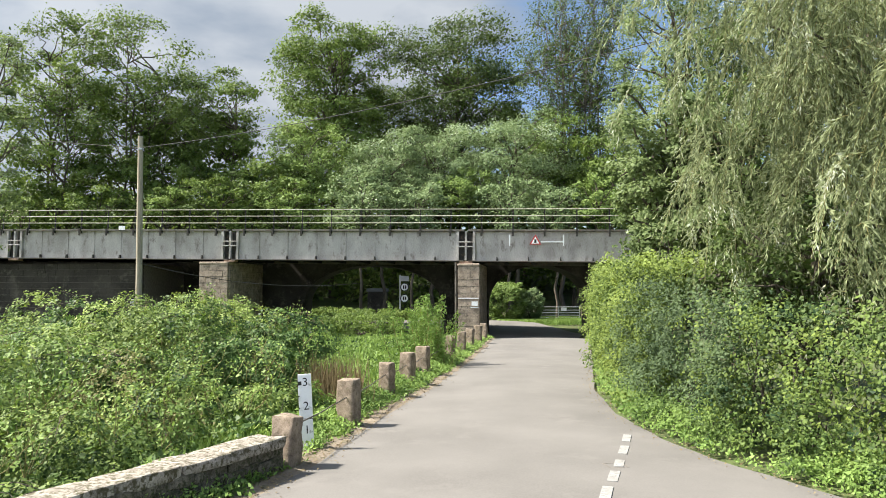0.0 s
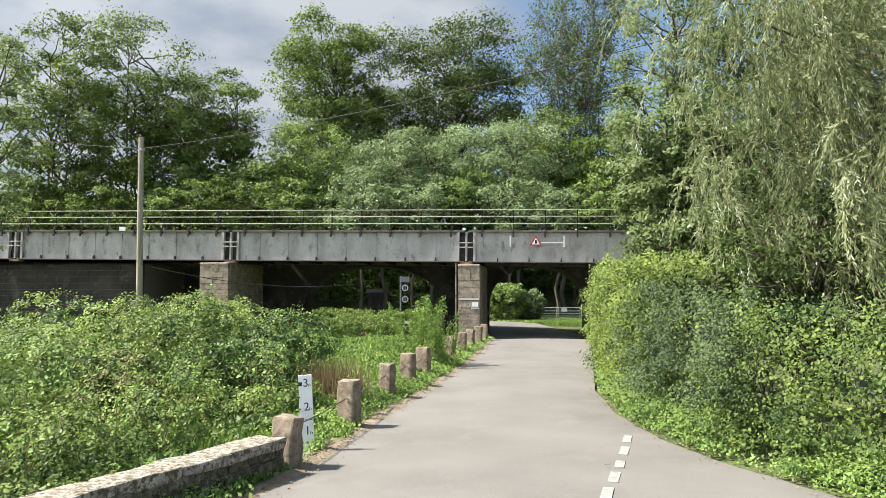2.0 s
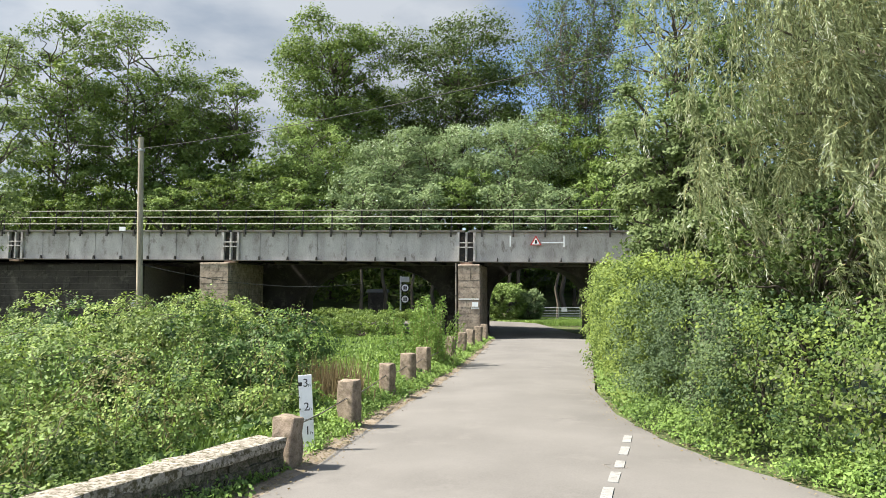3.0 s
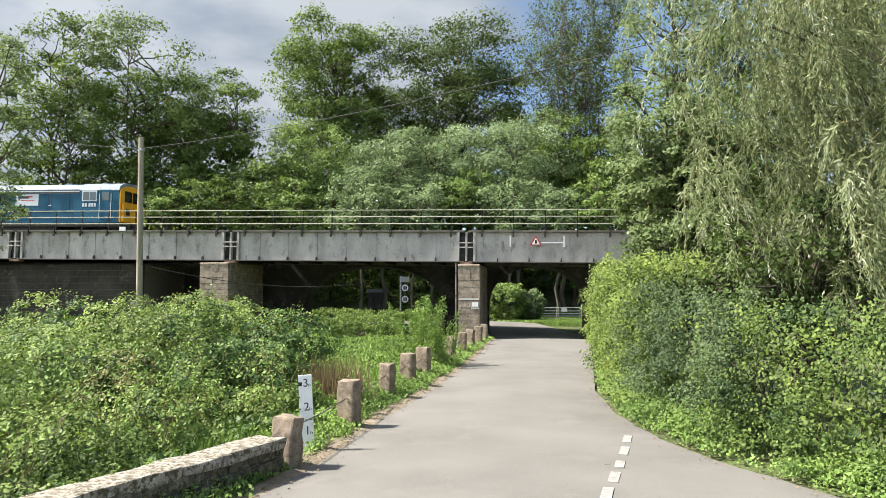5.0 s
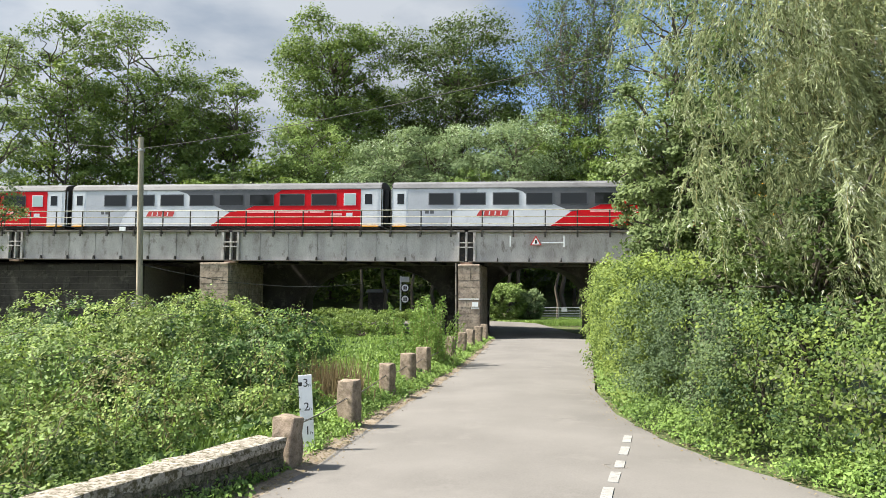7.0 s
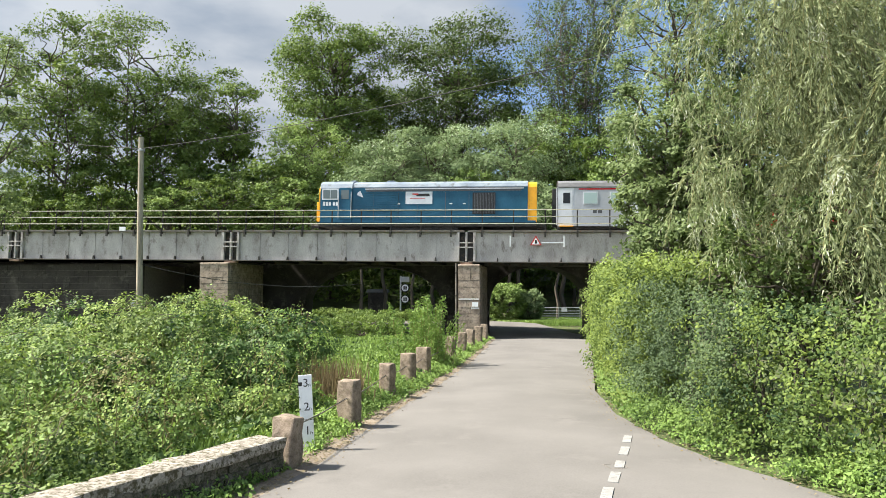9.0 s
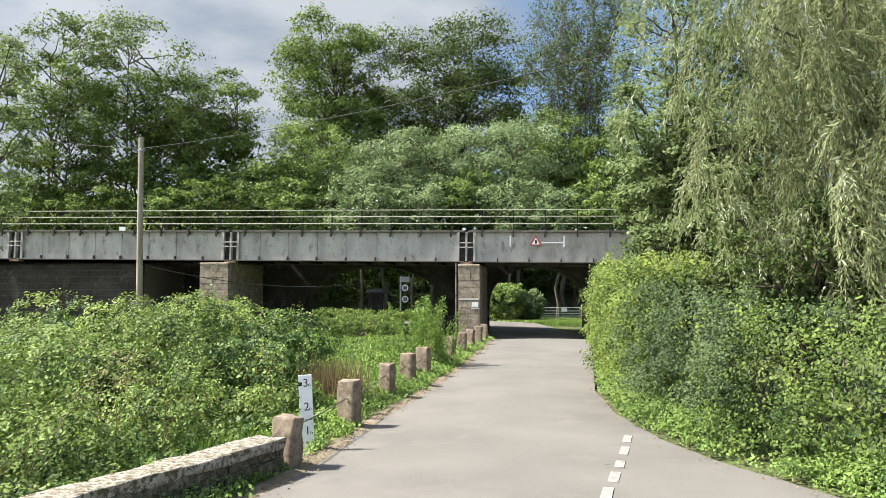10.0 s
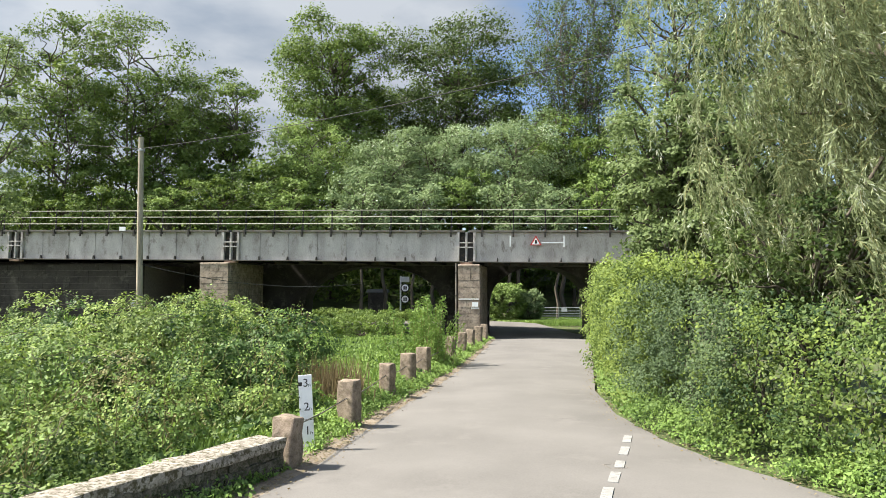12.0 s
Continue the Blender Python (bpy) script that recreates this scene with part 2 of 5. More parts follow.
# ---- mesh helpers ----
def part(name, bm, material, parent=None, label=""):
    if isinstance(bm, list):
        return [part(name, b, material, parent, label) for b in bm][0]
    me = bm
    if isinstance(bm, bmesh.types.BMesh):
        me = bpy.data.meshes.new(name)
        bm.to_mesh(me)
        bm.free()
    me.materials.clear()
    me.materials.append(material)
    ob = new(name, me)
    if parent is not None:
        ob.parent = parent
    if label:
        ob["label"] = label
    return ob


def empty(name, m=None):
    ob = new(name)
    ob.empty_display_size = 0.3
    if m is not None:
        ob.matrix_world = m
    return ob


def box(bm, x0, x1, y0, y1, z0, z1, bevel=0.0, m=None, jitter=0.0):
    vs = [Vector((x, y, z)) for x in (x0, x1) for y in (y0, y1) for z in (z0, z1)]
    if jitter:
        vs = [v + Vector([random.uniform(-jitter, jitter) for _ in range(3)]) for v in vs]
    if m is not None:
        vs = [m @ v for v in vs]
    v = [bm.verts.new(p) for p in vs]
    fs = [bm.faces.new([v[i] for i in q]) for q in ((0, 1, 3, 2), (4, 6, 7, 5), (0, 4, 5, 1), (2, 3, 7, 6), (0, 2, 6, 4), (1, 5, 7, 3))]
    if bevel:
        edges = list({e for f in fs for e in f.edges})
        bmesh.ops.bevel(bm, geom=edges, offset=bevel, segments=2, affect="EDGES", profile=0.6)
    return fs


def boxes(*args, bevel=0.0):
    bm = bmesh.new()
    for a in args:
        box(bm, *a, bevel=bevel)
    return bm


def prism(outline, y0, y1, bm=None):
    """Outline of (x, z) pairs, pushed from y0 to y1."""
    bm = bm or bmesh.new()
    a = [bm.verts.new((x, y0, z)) for x, z in outline]
    b = [bm.verts.new((x, y1, z)) for x, z in outline]
    bm.faces.new(a)
    bm.faces.new(b[::-1])
    n = len(a)
    for i in range(n):
        bm.faces.new((a[i], b[i], b[(i + 1) % n], a[(i + 1) % n]))
    bmesh.ops.recalc_face_normals(bm, faces=bm.faces)
    return bm


def mesh_np(name, verts, quads):
    me = bpy.data.meshes.new(name)
    verts = np.asarray(verts, dtype=np.float32)
    quads = np.asarray(quads, dtype=np.int32)
    me.vertices.add(len(verts))
    me.vertices.foreach_set("co", verts.ravel())
    me.loops.add(quads.size)
    me.loops.foreach_set("vertex_index", quads.ravel())
    me.polygons.add(len(quads))
    me.polygons.foreach_set("loop_start", np.arange(0, quads.size, 4, dtype=np.int32))
    me.update(calc_edges=True)
    me.validate()
    return me


def unit(v):
    return v / np.maximum(np.linalg.norm(v, axis=-1, keepdims=True), 1e-6)


def leaf_mesh(name, pos, size, rng, aim=None, spread=1.0, aspect=0.55, fold=0.18, lay=(-0.25, -0.4, 0.9), jit=0.75, ovate=False):
    """One folded leaf at each place: rhombic, or ovate of two halves. aim: main direction of the leaves, else they lie with their faces towards lay (one way, or one for each leaf)."""
    n = len(pos)
    d = rng.normal(size=(n, 3))
    if aim is not None:
        d = unit(np.asarray(aim) + d * spread * 0.5)
        s = unit(np.cross(d, rng.normal(size=(n, 3))))
    else:
        nrm = unit(np.asarray(lay) + rng.normal(size=(n, 3)) * jit)
        d[:, 2] -= 0.5
        d = unit(d - nrm * np.sum(d * nrm, 1, keepdims=True))
        s = np.cross(nrm, d)
    up = np.cross(s, d)
    ln = np.asarray(size) * rng.uniform(0.65, 1.35, (n, 1))
    w = ln * aspect * 0.5
    base = pos - d * ln * 0.5
    tip = pos + d * ln * 0.5
    if ovate:
        a, b = pos - d * ln * 0.18, pos + d * ln * 0.2
        lift = up * w * fold * 2
        v = np.stack([base, a + s * w + lift, b + s * w * 0.8 + lift, tip, b - s * w * 0.8 + lift, a - s * w + lift], 1)
        k = np.arange(n)[:, None] * 6
        return mesh_np(name, v.reshape(-1, 3), np.concatenate([k + np.array([[0, 1, 2, 3]]), k + np.array([[0, 3, 4, 5]])]))
    mid = pos + d * ln * 0.02
    v = np.stack([base, mid + s * w + up * w * fold * 2, tip, mid - s * w + up * w * fold * 2], 1)
    return mesh_np(name, v.reshape(-1, 3), np.arange(n * 4).reshape(n, 4))


def tube_mesh(name, limbs, sides=6):
    """Tapered limbs: (points, first radius, last radius) each."""
    vs, qs, o = [], [], 0
    ang = np.linspace(0, 2 * np.pi, sides, endpoint=False)
    for pts, r0, r1 in limbs:
        pts = np.asarray(pts, dtype=float)
        n = len(pts)
        t = unit(np.gradient(pts, axis=0))
        ref = np.tile([0.31, 0.95, 0.05], (n, 1))
        a = unit(np.cross(t, ref))
        b = np.cross(t, a)
        r = np.linspace(r0, r1, n)[:, None, None]
        ring = pts[:, None] + r * (np.cos(ang)[None, :, None] * a[:, None] + np.sin(ang)[None, :, None] * b[:, None])
        vs.append(ring.reshape(-1, 3))
        i = np.arange(n - 1)[:, None] * sides + o
        j = np.arange(sides)[None]
        k = (np.arange(sides)[None] + 1) % sides
        qs.append(np.stack([i + j, i + k, i + k + sides, i + j + sides], -1).reshape(-1, 4))
        o += n * sides
    me = mesh_np(name, np.concatenate(vs), np.concatenate(qs))
    me.polygons.foreach_set("use_smooth", np.ones(len(me.polygons), dtype=bool))
    return me


def bend(a, b, rng, n=5, sag=0.0, wob=0.08):
    a, b = np.asarray(a, float), np.asarray(b, float)
    t = np.linspace(0, 1, n)[:, None]
    p = a + (b - a) * t
    ln = np.linalg.norm(b - a)
    p[1:-1] += rng.normal(size=(n - 2, 3)) * ln * wob
    p[:, 2] += (np.sin(t * np.pi) * sag * ln)[:, 0]
    return p


# ---- ground, road ----
BR_ANGLE = -7.97
GRADE = -0.0128
BR = pose(0, 40.8, 0, 0, 0, BR_ANGLE)
BR_RISE = BR @ pose(0, 0, 0, 0, math.degrees(math.atan(-GRADE)), 0)


def ease(v, a, b):
    k = min(max((v - a) / (b - a), 0), 1)
    return k * k * (3 - 2 * k)


def dip(y):
    """The lane sinks under the bridge and rises again beyond it."""
    return -0.55 * ease(y, 31, 40) * (1 - ease(y, 47, 53))


def hill(x, y):
    h = dip(y) * ease(x, -9, -2) * (1 - ease(x, 12, 18))
    k = min(max((y - 62) / 45, 0), 1)
    h += 9.0 * k * k * (3 - 2 * k)
    q = min(max((-x - 2.2) / 6, 0), 1) * (1 - min(max((y - 30) / 12, 0), 1)) * min(max((y - 3) / 6, 0), 1)
    h -= 0.55 * q
    return h


def build_ground():
    xs = np.unique(np.concatenate([np.linspace(-900, -60, 15), np.linspace(-60, 60, 81), np.linspace(60, 900, 15)]))
    ys = np.unique(np.concatenate([np.linspace(-300, -20, 8), np.linspace(-20, 130, 101), np.linspace(130, 1500, 14)]))
    vs = [(x, y, hill(x, y) - 0.03 + 0.04 * noise.noise((x * 0.5, y * 0.5, 0))) for y in ys for x in xs]
    nx = len(xs)
    q = [(j * nx + i, j * nx + i + 1, (j + 1) * nx + i + 1, (j + 1) * nx + i) for j in range(len(ys) - 1) for i in range(nx - 1)]
    tagged(part("ground", mesh_np("ground", vs, q), GRASS_EARTH), "rough grassy earth around the lane and embankment", "ground", kind="structure")


# lane edges (left x, right x) at each distance
LANE = [(-8, -3.6, 9.0), (-2, -3.9, 8.5), (2, -3.6, 7.4), (5, -2.6, 5.2), (7.24, -1.95, 3.95), (8.7, -1.55, 3.35), (10, -1.35, 3.05),
        (12.2, -0.99, 2.9), (15.4, -0.29, 3.2), (21.8, 0.78, 4.5), (28, 1.65, 5.7), (33, 2.35, 6.65), (40, 2.7, 7.4), (45, 2.7, 8.7), (47.7, 1.5, 8.4), (49.5, -5, 7.6), (51.5, -14, 6.6), (53.5, -30, 3.0)]


def lane_edges(y):
    ys = [r[0] for r in LANE]
    return np.interp(y, ys, [r[1] for r in LANE]), np.interp(y, ys, [r[2] for r in LANE])


def build_road():
    rows = np.linspace(-8, 53.5, 150)
    vs, q, n = [], [], 13
    for y in rows:
        a, b = lane_edges(y)
        for i in range(n):
            k = i / (n - 1)
            w = 0.05 * noise.noise((y * 1.3, i * 3.1, 2)) if i in (0, n - 1) else 0
            vs.append((a + (b - a) * k + w, y, dip(y) + 0.035 + 0.05 * (1 - (2 * k - 1) ** 2) + 0.006 * noise.noise((a + (b - a) * k, y * 0.7, 5))))
    for j in range(len(rows) - 1):
        for i in range(n - 1):
            q.append((j * n + i, j * n + i + 1, (j + 1) * n + i + 1, (j + 1) * n + i))
    me = mesh_np("road", vs, q)
    me.polygons.foreach_set("use_smooth", np.ones(len(me.polygons), dtype=bool))
    tagged(part("road", me, ASPHALT), "pale worn grey-brown tarmac country lane", "road", kind="structure")
    # bare earth strip along the fence side
    for side in (0,):
        vs, q = [], []
        for y in rows:
            e = lane_edges(y)[side]
            s = -1 if side == 0 else 1
            inn = e - s * (0.14 + 0.14 * noise.noise((y * 2.1, side * 7, 1)))
            outw = e + s * ((0.40 if side == 0 else 0.16) + 0.12 * noise.noise((y * 1.7, side * 9, 4)))
            vs += [(inn, y, 0.028 + dip(y)), (e + s * 0.04, y, 0.062 + dip(y)), (outw, y, 0.02 + dip(y))]
        for j in range(len(rows) - 1):
            for i in range(2):
                q.append((j * 3 + i, j * 3 + i + 1, j * 3 + i + 4, j * 3 + i + 3))
        tagged(part("verge", mesh_np("verge", vs, q), DIRT), "narrow strip of dry earth and litter beside the lane", "verge", kind="structure")
    # give-way dashes
    dashes = [((1.54, 7.00), (1.68, 7.47)), ((1.77, 7.68), (1.91, 8.12)), ((2.00, 8.35), (2.10, 8.68)), ((2.21, 9.02), (2.37, 9.52)), ((2.45, 9.80), (2.60, 10.3))]
    for (xa, ya), (xb, yb) in dashes:
        bm = bmesh.new()
        d = Vector((xb - xa, yb - ya, 0)).normalized()
        s = Vector((d.y, -d.x, 0)) * 0.055
        def road_z(x, y):
            a, b = lane_edges(y)
            k = (x - a) / (b - a)
            return 0.035 + 0.05 * (1 - (2 * k - 1) ** 2)
        bot = [bm.verts.new(Vector((x, y, road_z(x, y) - 0.008)) + k * s) for (x, y), k in (((xa, ya), -1), ((xa, ya), 1), ((xb, yb), 1), ((xb, yb), -1))]
        top = [bm.verts.new(v.co + Vector((0, 0, 0.016))) for v in bot]
        bm.faces.new(top)
        for i in range(4):
            bm.faces.new((bot[i], bot[(i + 1) % 4], top[(i + 1) % 4], top[i]))
        tagged(part("road_dash", bm, PAINT_ROAD), "worn white thermoplastic give-way dash on the tarmac", "road marking", "give-way dashes", kind="structure")
    # square inspection cover on the dash line
    cov = empty("inspection_cover", pose(1.98, 8.42, 0.0745, 0, 0, 12))
    part("cover_frame", boxes((-0.12, 0.12, -0.12, -0.10, -0.01, 0.004), (-0.12, 0.12, 0.10, 0.12, -0.01, 0.004), (-0.12, -0.10, -0.10, 0.10, -0.01, 0.004), (0.10, 0.12, -0.10, 0.10, -0.01, 0.004)), MORTAR, cov)
    part("cover_plate", boxes((-0.097, 0.097, -0.097, 0.097, -0.01, 0.001), bevel=0.002), PAINT_ROAD, cov)
    tagged(cov, "small square worn metal cover set in the tarmac", "manhole cover")


build_ground()
build_road()


# ---- railway bridge ----
JOINTS = [-40.6, -26.6, -12.65, 1.28, 15.3, 29.3]
GZ0, GZ1 = 3.82, 5.57


def build_span(s0, s1):
    g = empty("bridge_span", BR_RISE)
    L = s1 - s0
    part("web_plate", boxes((s0 + 0.40, s1 - 0.40, 0.0, 0.03, GZ0 + 0.05, GZ1 - 0.06)), GIRDER, g)
    part("top_flange", boxes((s0 + 0.12, s1 - 0.12, -0.2, 0.24, GZ1 - 0.055, GZ1 + 0.045), bevel=0.008), GIRDER_DARK, g, "weathered grey-green top flange")
    part("bottom_flange", boxes((s0 + 0.12, s1 - 0.12, -0.2, 0.24, GZ0, GZ0 + 0.05), bevel=0.008), GIRDER_DARK, g, "grimy bottom flange")
    n = 8
    for i in range(1, n):
        x = s0 + L * i / n
        bm = boxes((x - 0.02, x + 0.02, -0.03, -0.002, GZ0 + 0.05, GZ1 - 0.06))
        box(bm, x - 0.012, x + 0.012, -0.09, -0.03, GZ1 - 0.30, GZ1 - 0.06)
        part("stiffener", bm, GIRDER, g)
        # gusset at the foot of each stiffener
        part("gusset", prism([(x - 0.05, GZ0 + 0.05), (x + 0.05, GZ0 + 0.05), (x + 0.02, GZ0 + 0.26), (x - 0.02, GZ0 + 0.26)], -0.17, -0.031), UNDERFRAME, g)
    for x, lab in ((s0 + 0.46, 0), (s1 - 0.46, 1)):
        part("end_post", boxes((x - 0.07, x + 0.07, -0.19, -0.005, GZ0 + 0.05, GZ1 - 0.06), bevel=0.01), GIRDER, g)
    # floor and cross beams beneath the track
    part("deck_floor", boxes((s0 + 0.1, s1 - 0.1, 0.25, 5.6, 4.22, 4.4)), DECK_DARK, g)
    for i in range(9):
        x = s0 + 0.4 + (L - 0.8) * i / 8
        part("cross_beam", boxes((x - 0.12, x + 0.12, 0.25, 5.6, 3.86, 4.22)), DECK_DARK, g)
    part("far_girder", boxes((s0 + 0.12, s1 - 0.12, 5.6, 5.66, GZ0, GZ1), (s0 + 0.12, s1 - 0.12, 5.45, 5.85, GZ1 - 0.05, GZ1 + 0.01)), GIRDER_DARK, g)
    tagged(g, "weathered grey riveted plate girder span of the railway bridge", "bridge", "girder spans")


def build_joint(s):
    j = empty("girder_joint", BR_RISE @ pose(s, 0, 0))
    # near-black plate paints in the shaded recess between the girder ends
    part("joint_plate", boxes((-0.42, 0.42, 0.10, 0.13, GZ0 + 0.06, GZ1 - 0.07)), UNDERFRAME, j)
    part("joint_post", boxes((-0.055, 0.055, -0.16, 0.09, GZ0 + 0.055, GZ1 - 0.065), bevel=0.012), GIRDER, j)
    for z in (4.62, 4.88):
        part("tie_bar", boxes((-0.44, 0.44, -0.235, -0.195, z, z + 0.065), bevel=0.006), GIRDER, j)
    part("bearing", boxes((-0.35, 0.35, -0.18, 0.25, GZ0 - 0.12, GZ0 - 0.003), bevel=0.01), RUST, j, "rusted bearing plate")
    tagged(j, "bolted grey steel joint between two girders above a pier", "girder joint", "girder joints")


def build_railing(s0, s1, n):
    g = empty("handrail", BR_RISE)
    for z in (GZ1 + 0.42, GZ1 + 0.82, GZ1 + 1.20):
        me = tube_mesh("rail", [(np.array([[s0, -0.1, z], [(s0 + s1) / 2, -0.1, z], [s1, -0.1, z]]), 0.026, 0.026)], 8)
        part("rail", me, RAILPAINT, g)
    for i in range(n):
        x = s0 + (s1 - s0) * (i + 0.5) / n
        bm = boxes((x - 0.035, x + 0.035, -0.075, -0.02, GZ1 - 0.2, GZ1 + 1.22), bevel=0.008)
        box(bm, x - 0.05, x + 0.05, -0.27, -0.203, GZ1 - 0.34, GZ1 + 0.075)
        box(bm, x - 0.04, x + 0.04, -0.203, -0.076, GZ1 + 0.048, GZ1 + 0.075)
        part("post", bm, UNDERFRAME, g, "dark grimy post")
    tagged(g, "tubular three-rail steel handrail along the bridge edge", "railing", "handrails")


for a, b in zip(JOINTS[:-1], JOINTS[1:]):
    build_span(a, b)
    build_railing(a, b, 8)
for s in JOINTS[1:-1]:
    build_joint(s)


def build_masonry(name, x0, x1, y0, y1, z0, z1, m, material, course=0.36, length=0.62, seed=1, label="", proud=0.02, side=True):
    """Coursed masonry block: a core with separate stones on the front and both ends."""
    rng = random.Random(seed)
    g = empty(name, m)
    part("core", boxes((x0 + proud, x1 - proud, y0 + proud, y1 - proud, z0, z1 - 0.01)), MORTAR, g)
    n = max(1, round((z1 - z0) / course))
    h = (z1 - z0) / n
    for k in range(n):
        za, zb = z0 + k * h, z0 + (k + 1) * h
        x = x0
        while x < x1 - 0.05:
            w = length * rng.uniform(0.65, 1.4)
            if x + w > x1 - 0.25:
                w = x1 - x
            bm = bmesh.new()
            p = rng.uniform(0, proud * 0.8)
            box(bm, x + 0.008, x + w - 0.008, y0 - p, y0 + 0.25, za + 0.008, zb - 0.008, jitter=0.006)
            part("stone", bm, material, g)
            x += w
        if side:
            for xe, s in ((x0, -1), (x1, 1)):
                y = y0 + 0.25
                while y < min(y1, y0 + 6) - 0.05:
                    w = length * rng.uniform(0.8, 1.6)
                    w = min(w, y1 - y)
                    p = rng.uniform(0, proud * 0.8)
                    bm = bmesh.new()
                    if s < 0:
                        box(bm, xe - p, xe + 0.2, y + 0.008, y + w - 0.008, za + 0.008, zb - 0.008)
                    else:
                        box(bm, xe - 0.2, xe + p, y + 0.008, y + w - 0.008, za + 0.008, zb - 0.008)
                    part("stone", bm, material, g)
                    y += w
    tagged(g, label, "pier")
    return g


def grade(s):
    return s * GRADE


for s, w, sd in ((1.5, 1.2, 3), (-13.5, 1.75, 4), (15.3, 1.6, 6)):
    top = 3.70 + grade(s)
    build_masonry("bridge_pier", s - w / 2, s + w / 2, -0.32, 5.0, -1.3, top - 0.16, BR, PIER_STONE, 0.36, 0.6, sd, "weathered brown sandstone pier beneath the girders")
    tagged(part("pier_cap", boxes((s - w / 2 - 0.02, s + w / 2 + 0.02, -0.36, 5.0, top - 0.156, top), bevel=0.06), PIER_STONE), "rough stone capping slab on the pier", "pier cap", "pier caps").matrix_world = BR
build_masonry("bridge_abutment", -60, -18.6, 0.7, 6.0, -1.2, 3.86, BR, SOOT_SHADE_STONE, 0.40, 0.75, 9, "sooty stone abutment wall under the bridge, coloured darker for shade", side=False)
build_masonry("bridge_abutment", 15.9, 40, 0.7, 6.0, -1.3, 3.5, BR, SOOT_SHADE_STONE, 0.40, 0.75, 10, "sooty stone abutment wall under the bridge, coloured darker for shade", side=False)


def build_arches():
    """Older stone viaduct behind the girders: skewed barrels that run with the lane, with a ring of voussoirs each."""
    y0, y1, ztop, skew = 6.0, 9.2, 5.2, -0.5
    arches = [(-5.5, 4.63, 1.1, 3.85), (5.4, 3.25, 1.15, 3.78)]  # centre, half width, springing, crown
    g = empty("stone_viaduct", BR)

    def skewed(outline):
        bm = prism(outline, y0, y1)
        for v in bm.verts:
            v.co.x += skew * (v.co.y - y0) / (y1 - y0)
        return bm

    edges = [-60] + [v for c, r, _, _ in arches for v in (c - r, c + r)] + [45]
    for i in range(0, len(edges), 2):
        a, b = edges[i], edges[i + 1]
        part("viaduct_pier", skewed([(a, -1.4), (b, -1.4), (b, ztop), (a, ztop)]), SOOT_SHADE_STONE, g)
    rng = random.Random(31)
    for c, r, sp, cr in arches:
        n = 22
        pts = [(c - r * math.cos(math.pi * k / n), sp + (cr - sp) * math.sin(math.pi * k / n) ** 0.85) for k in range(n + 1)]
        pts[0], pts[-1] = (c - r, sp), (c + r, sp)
        part("spandrel", skewed([(c - r + 0.002, ztop)] + [(min(max(x, c - r + 0.002), c + r - 0.002), z) for x, z in pts] + [(c + r - 0.002, ztop)]), SOOT_SHADE_STONE, g)
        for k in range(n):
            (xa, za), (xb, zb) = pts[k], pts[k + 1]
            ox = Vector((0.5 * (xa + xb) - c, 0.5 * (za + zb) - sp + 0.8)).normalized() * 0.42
            part("voussoir", prism([(xa + 0.006, za), (xb - 0.006, zb), (xb + ox.x, zb + ox.y), (xa + ox.x, za + ox.y)], y0 - rng.uniform(0.02, 0.05), y0 + 0.4), SOOT_SHADE_STONE, g)
        # quoins at the foot of each side
        for x, sgn in ((c - r, -1), (c + r, 1)):
            z, k = -1.3, 0
            while z < sp - 0.1:
                w = 0.62 if k % 2 else 0.42
                a, b = sorted((x, x + sgn * w))
                part("quoin", boxes((a, b, y0 - rng.uniform(0.02, 0.05), y0 + 0.3, z + 0.008, min(z + 0.36, sp) - 0.008)), SOOT_SHADE_STONE, g)
                z, k = z + 0.36, k + 1
    tagged(g, "sooty stone arch viaduct behind the girder bridge, coloured darker for shade", "viaduct")


build_arches()


def build_pier_fittings():
    p = empty("drainpipe", BR)
    part("pipe", tube_mesh("pipe", [(np.array([[0.78, -0.2, -0.7], [0.78, -0.2, 1.5], [0.78, -0.2, 3.75]]), 0.055, 0.055)], 10), GIRDER_DARK, p)
    for z in (0.6, 1.9, 3.2):
        part("bracket", boxes((0.70, 0.90, -0.27, -0.13, z, z + 0.06), bevel=0.01), UNDERFRAME, p)
    tagged(p, "dark iron drainpipe beside the stone pier", "drainpipe")
    for x0, x1, z in ((0.93, 2.07, 1.72), (1.62, 2.06, 1.22)):
        tagged(part("painted_band", boxes((x0, x1, -0.352, -0.340, z, z + 0.055)), WHITE_SIGN), "faded white paint line across the pier stones", "paint line").matrix_world = BR


build_pier_fittings()


def build_track():
    g = empty("railway_track", BR_RISE)
    part("ballast_bed", boxes((-60, 60, 1.2, 5.2, 4.42, 4.82)), BALLAST, g)
    for y in (3.05 - 0.7525, 3.05 + 0.7175):
        part("steel_rail", boxes((-60, 60, y, y + 0.07, 4.86, 5.0), (-60, 60, y - 0.04, y + 0.11, 4.82, 4.86)), GIRDER_DARK, g)
    tagged(g, "ballasted railway track between the girders", "railway track")


build_track()


# ---- train ----
TRACK = BR_RISE @ pose(0, 3.05, 5.0)


def roofed(half, z0, zs, zt, n=8):
    """Cross-section (y, z): sides up to zs, then a curved roof to zt."""
    pts = [(-half, z0), (-half, zs)]
    for k in range(1, n):
        a = math.pi * k / n
        pts.append((-half * math.cos(a), zs + (zt - zs) * math.sin(a) ** 0.8))
    return pts + [(half, zs), (half, z0)]


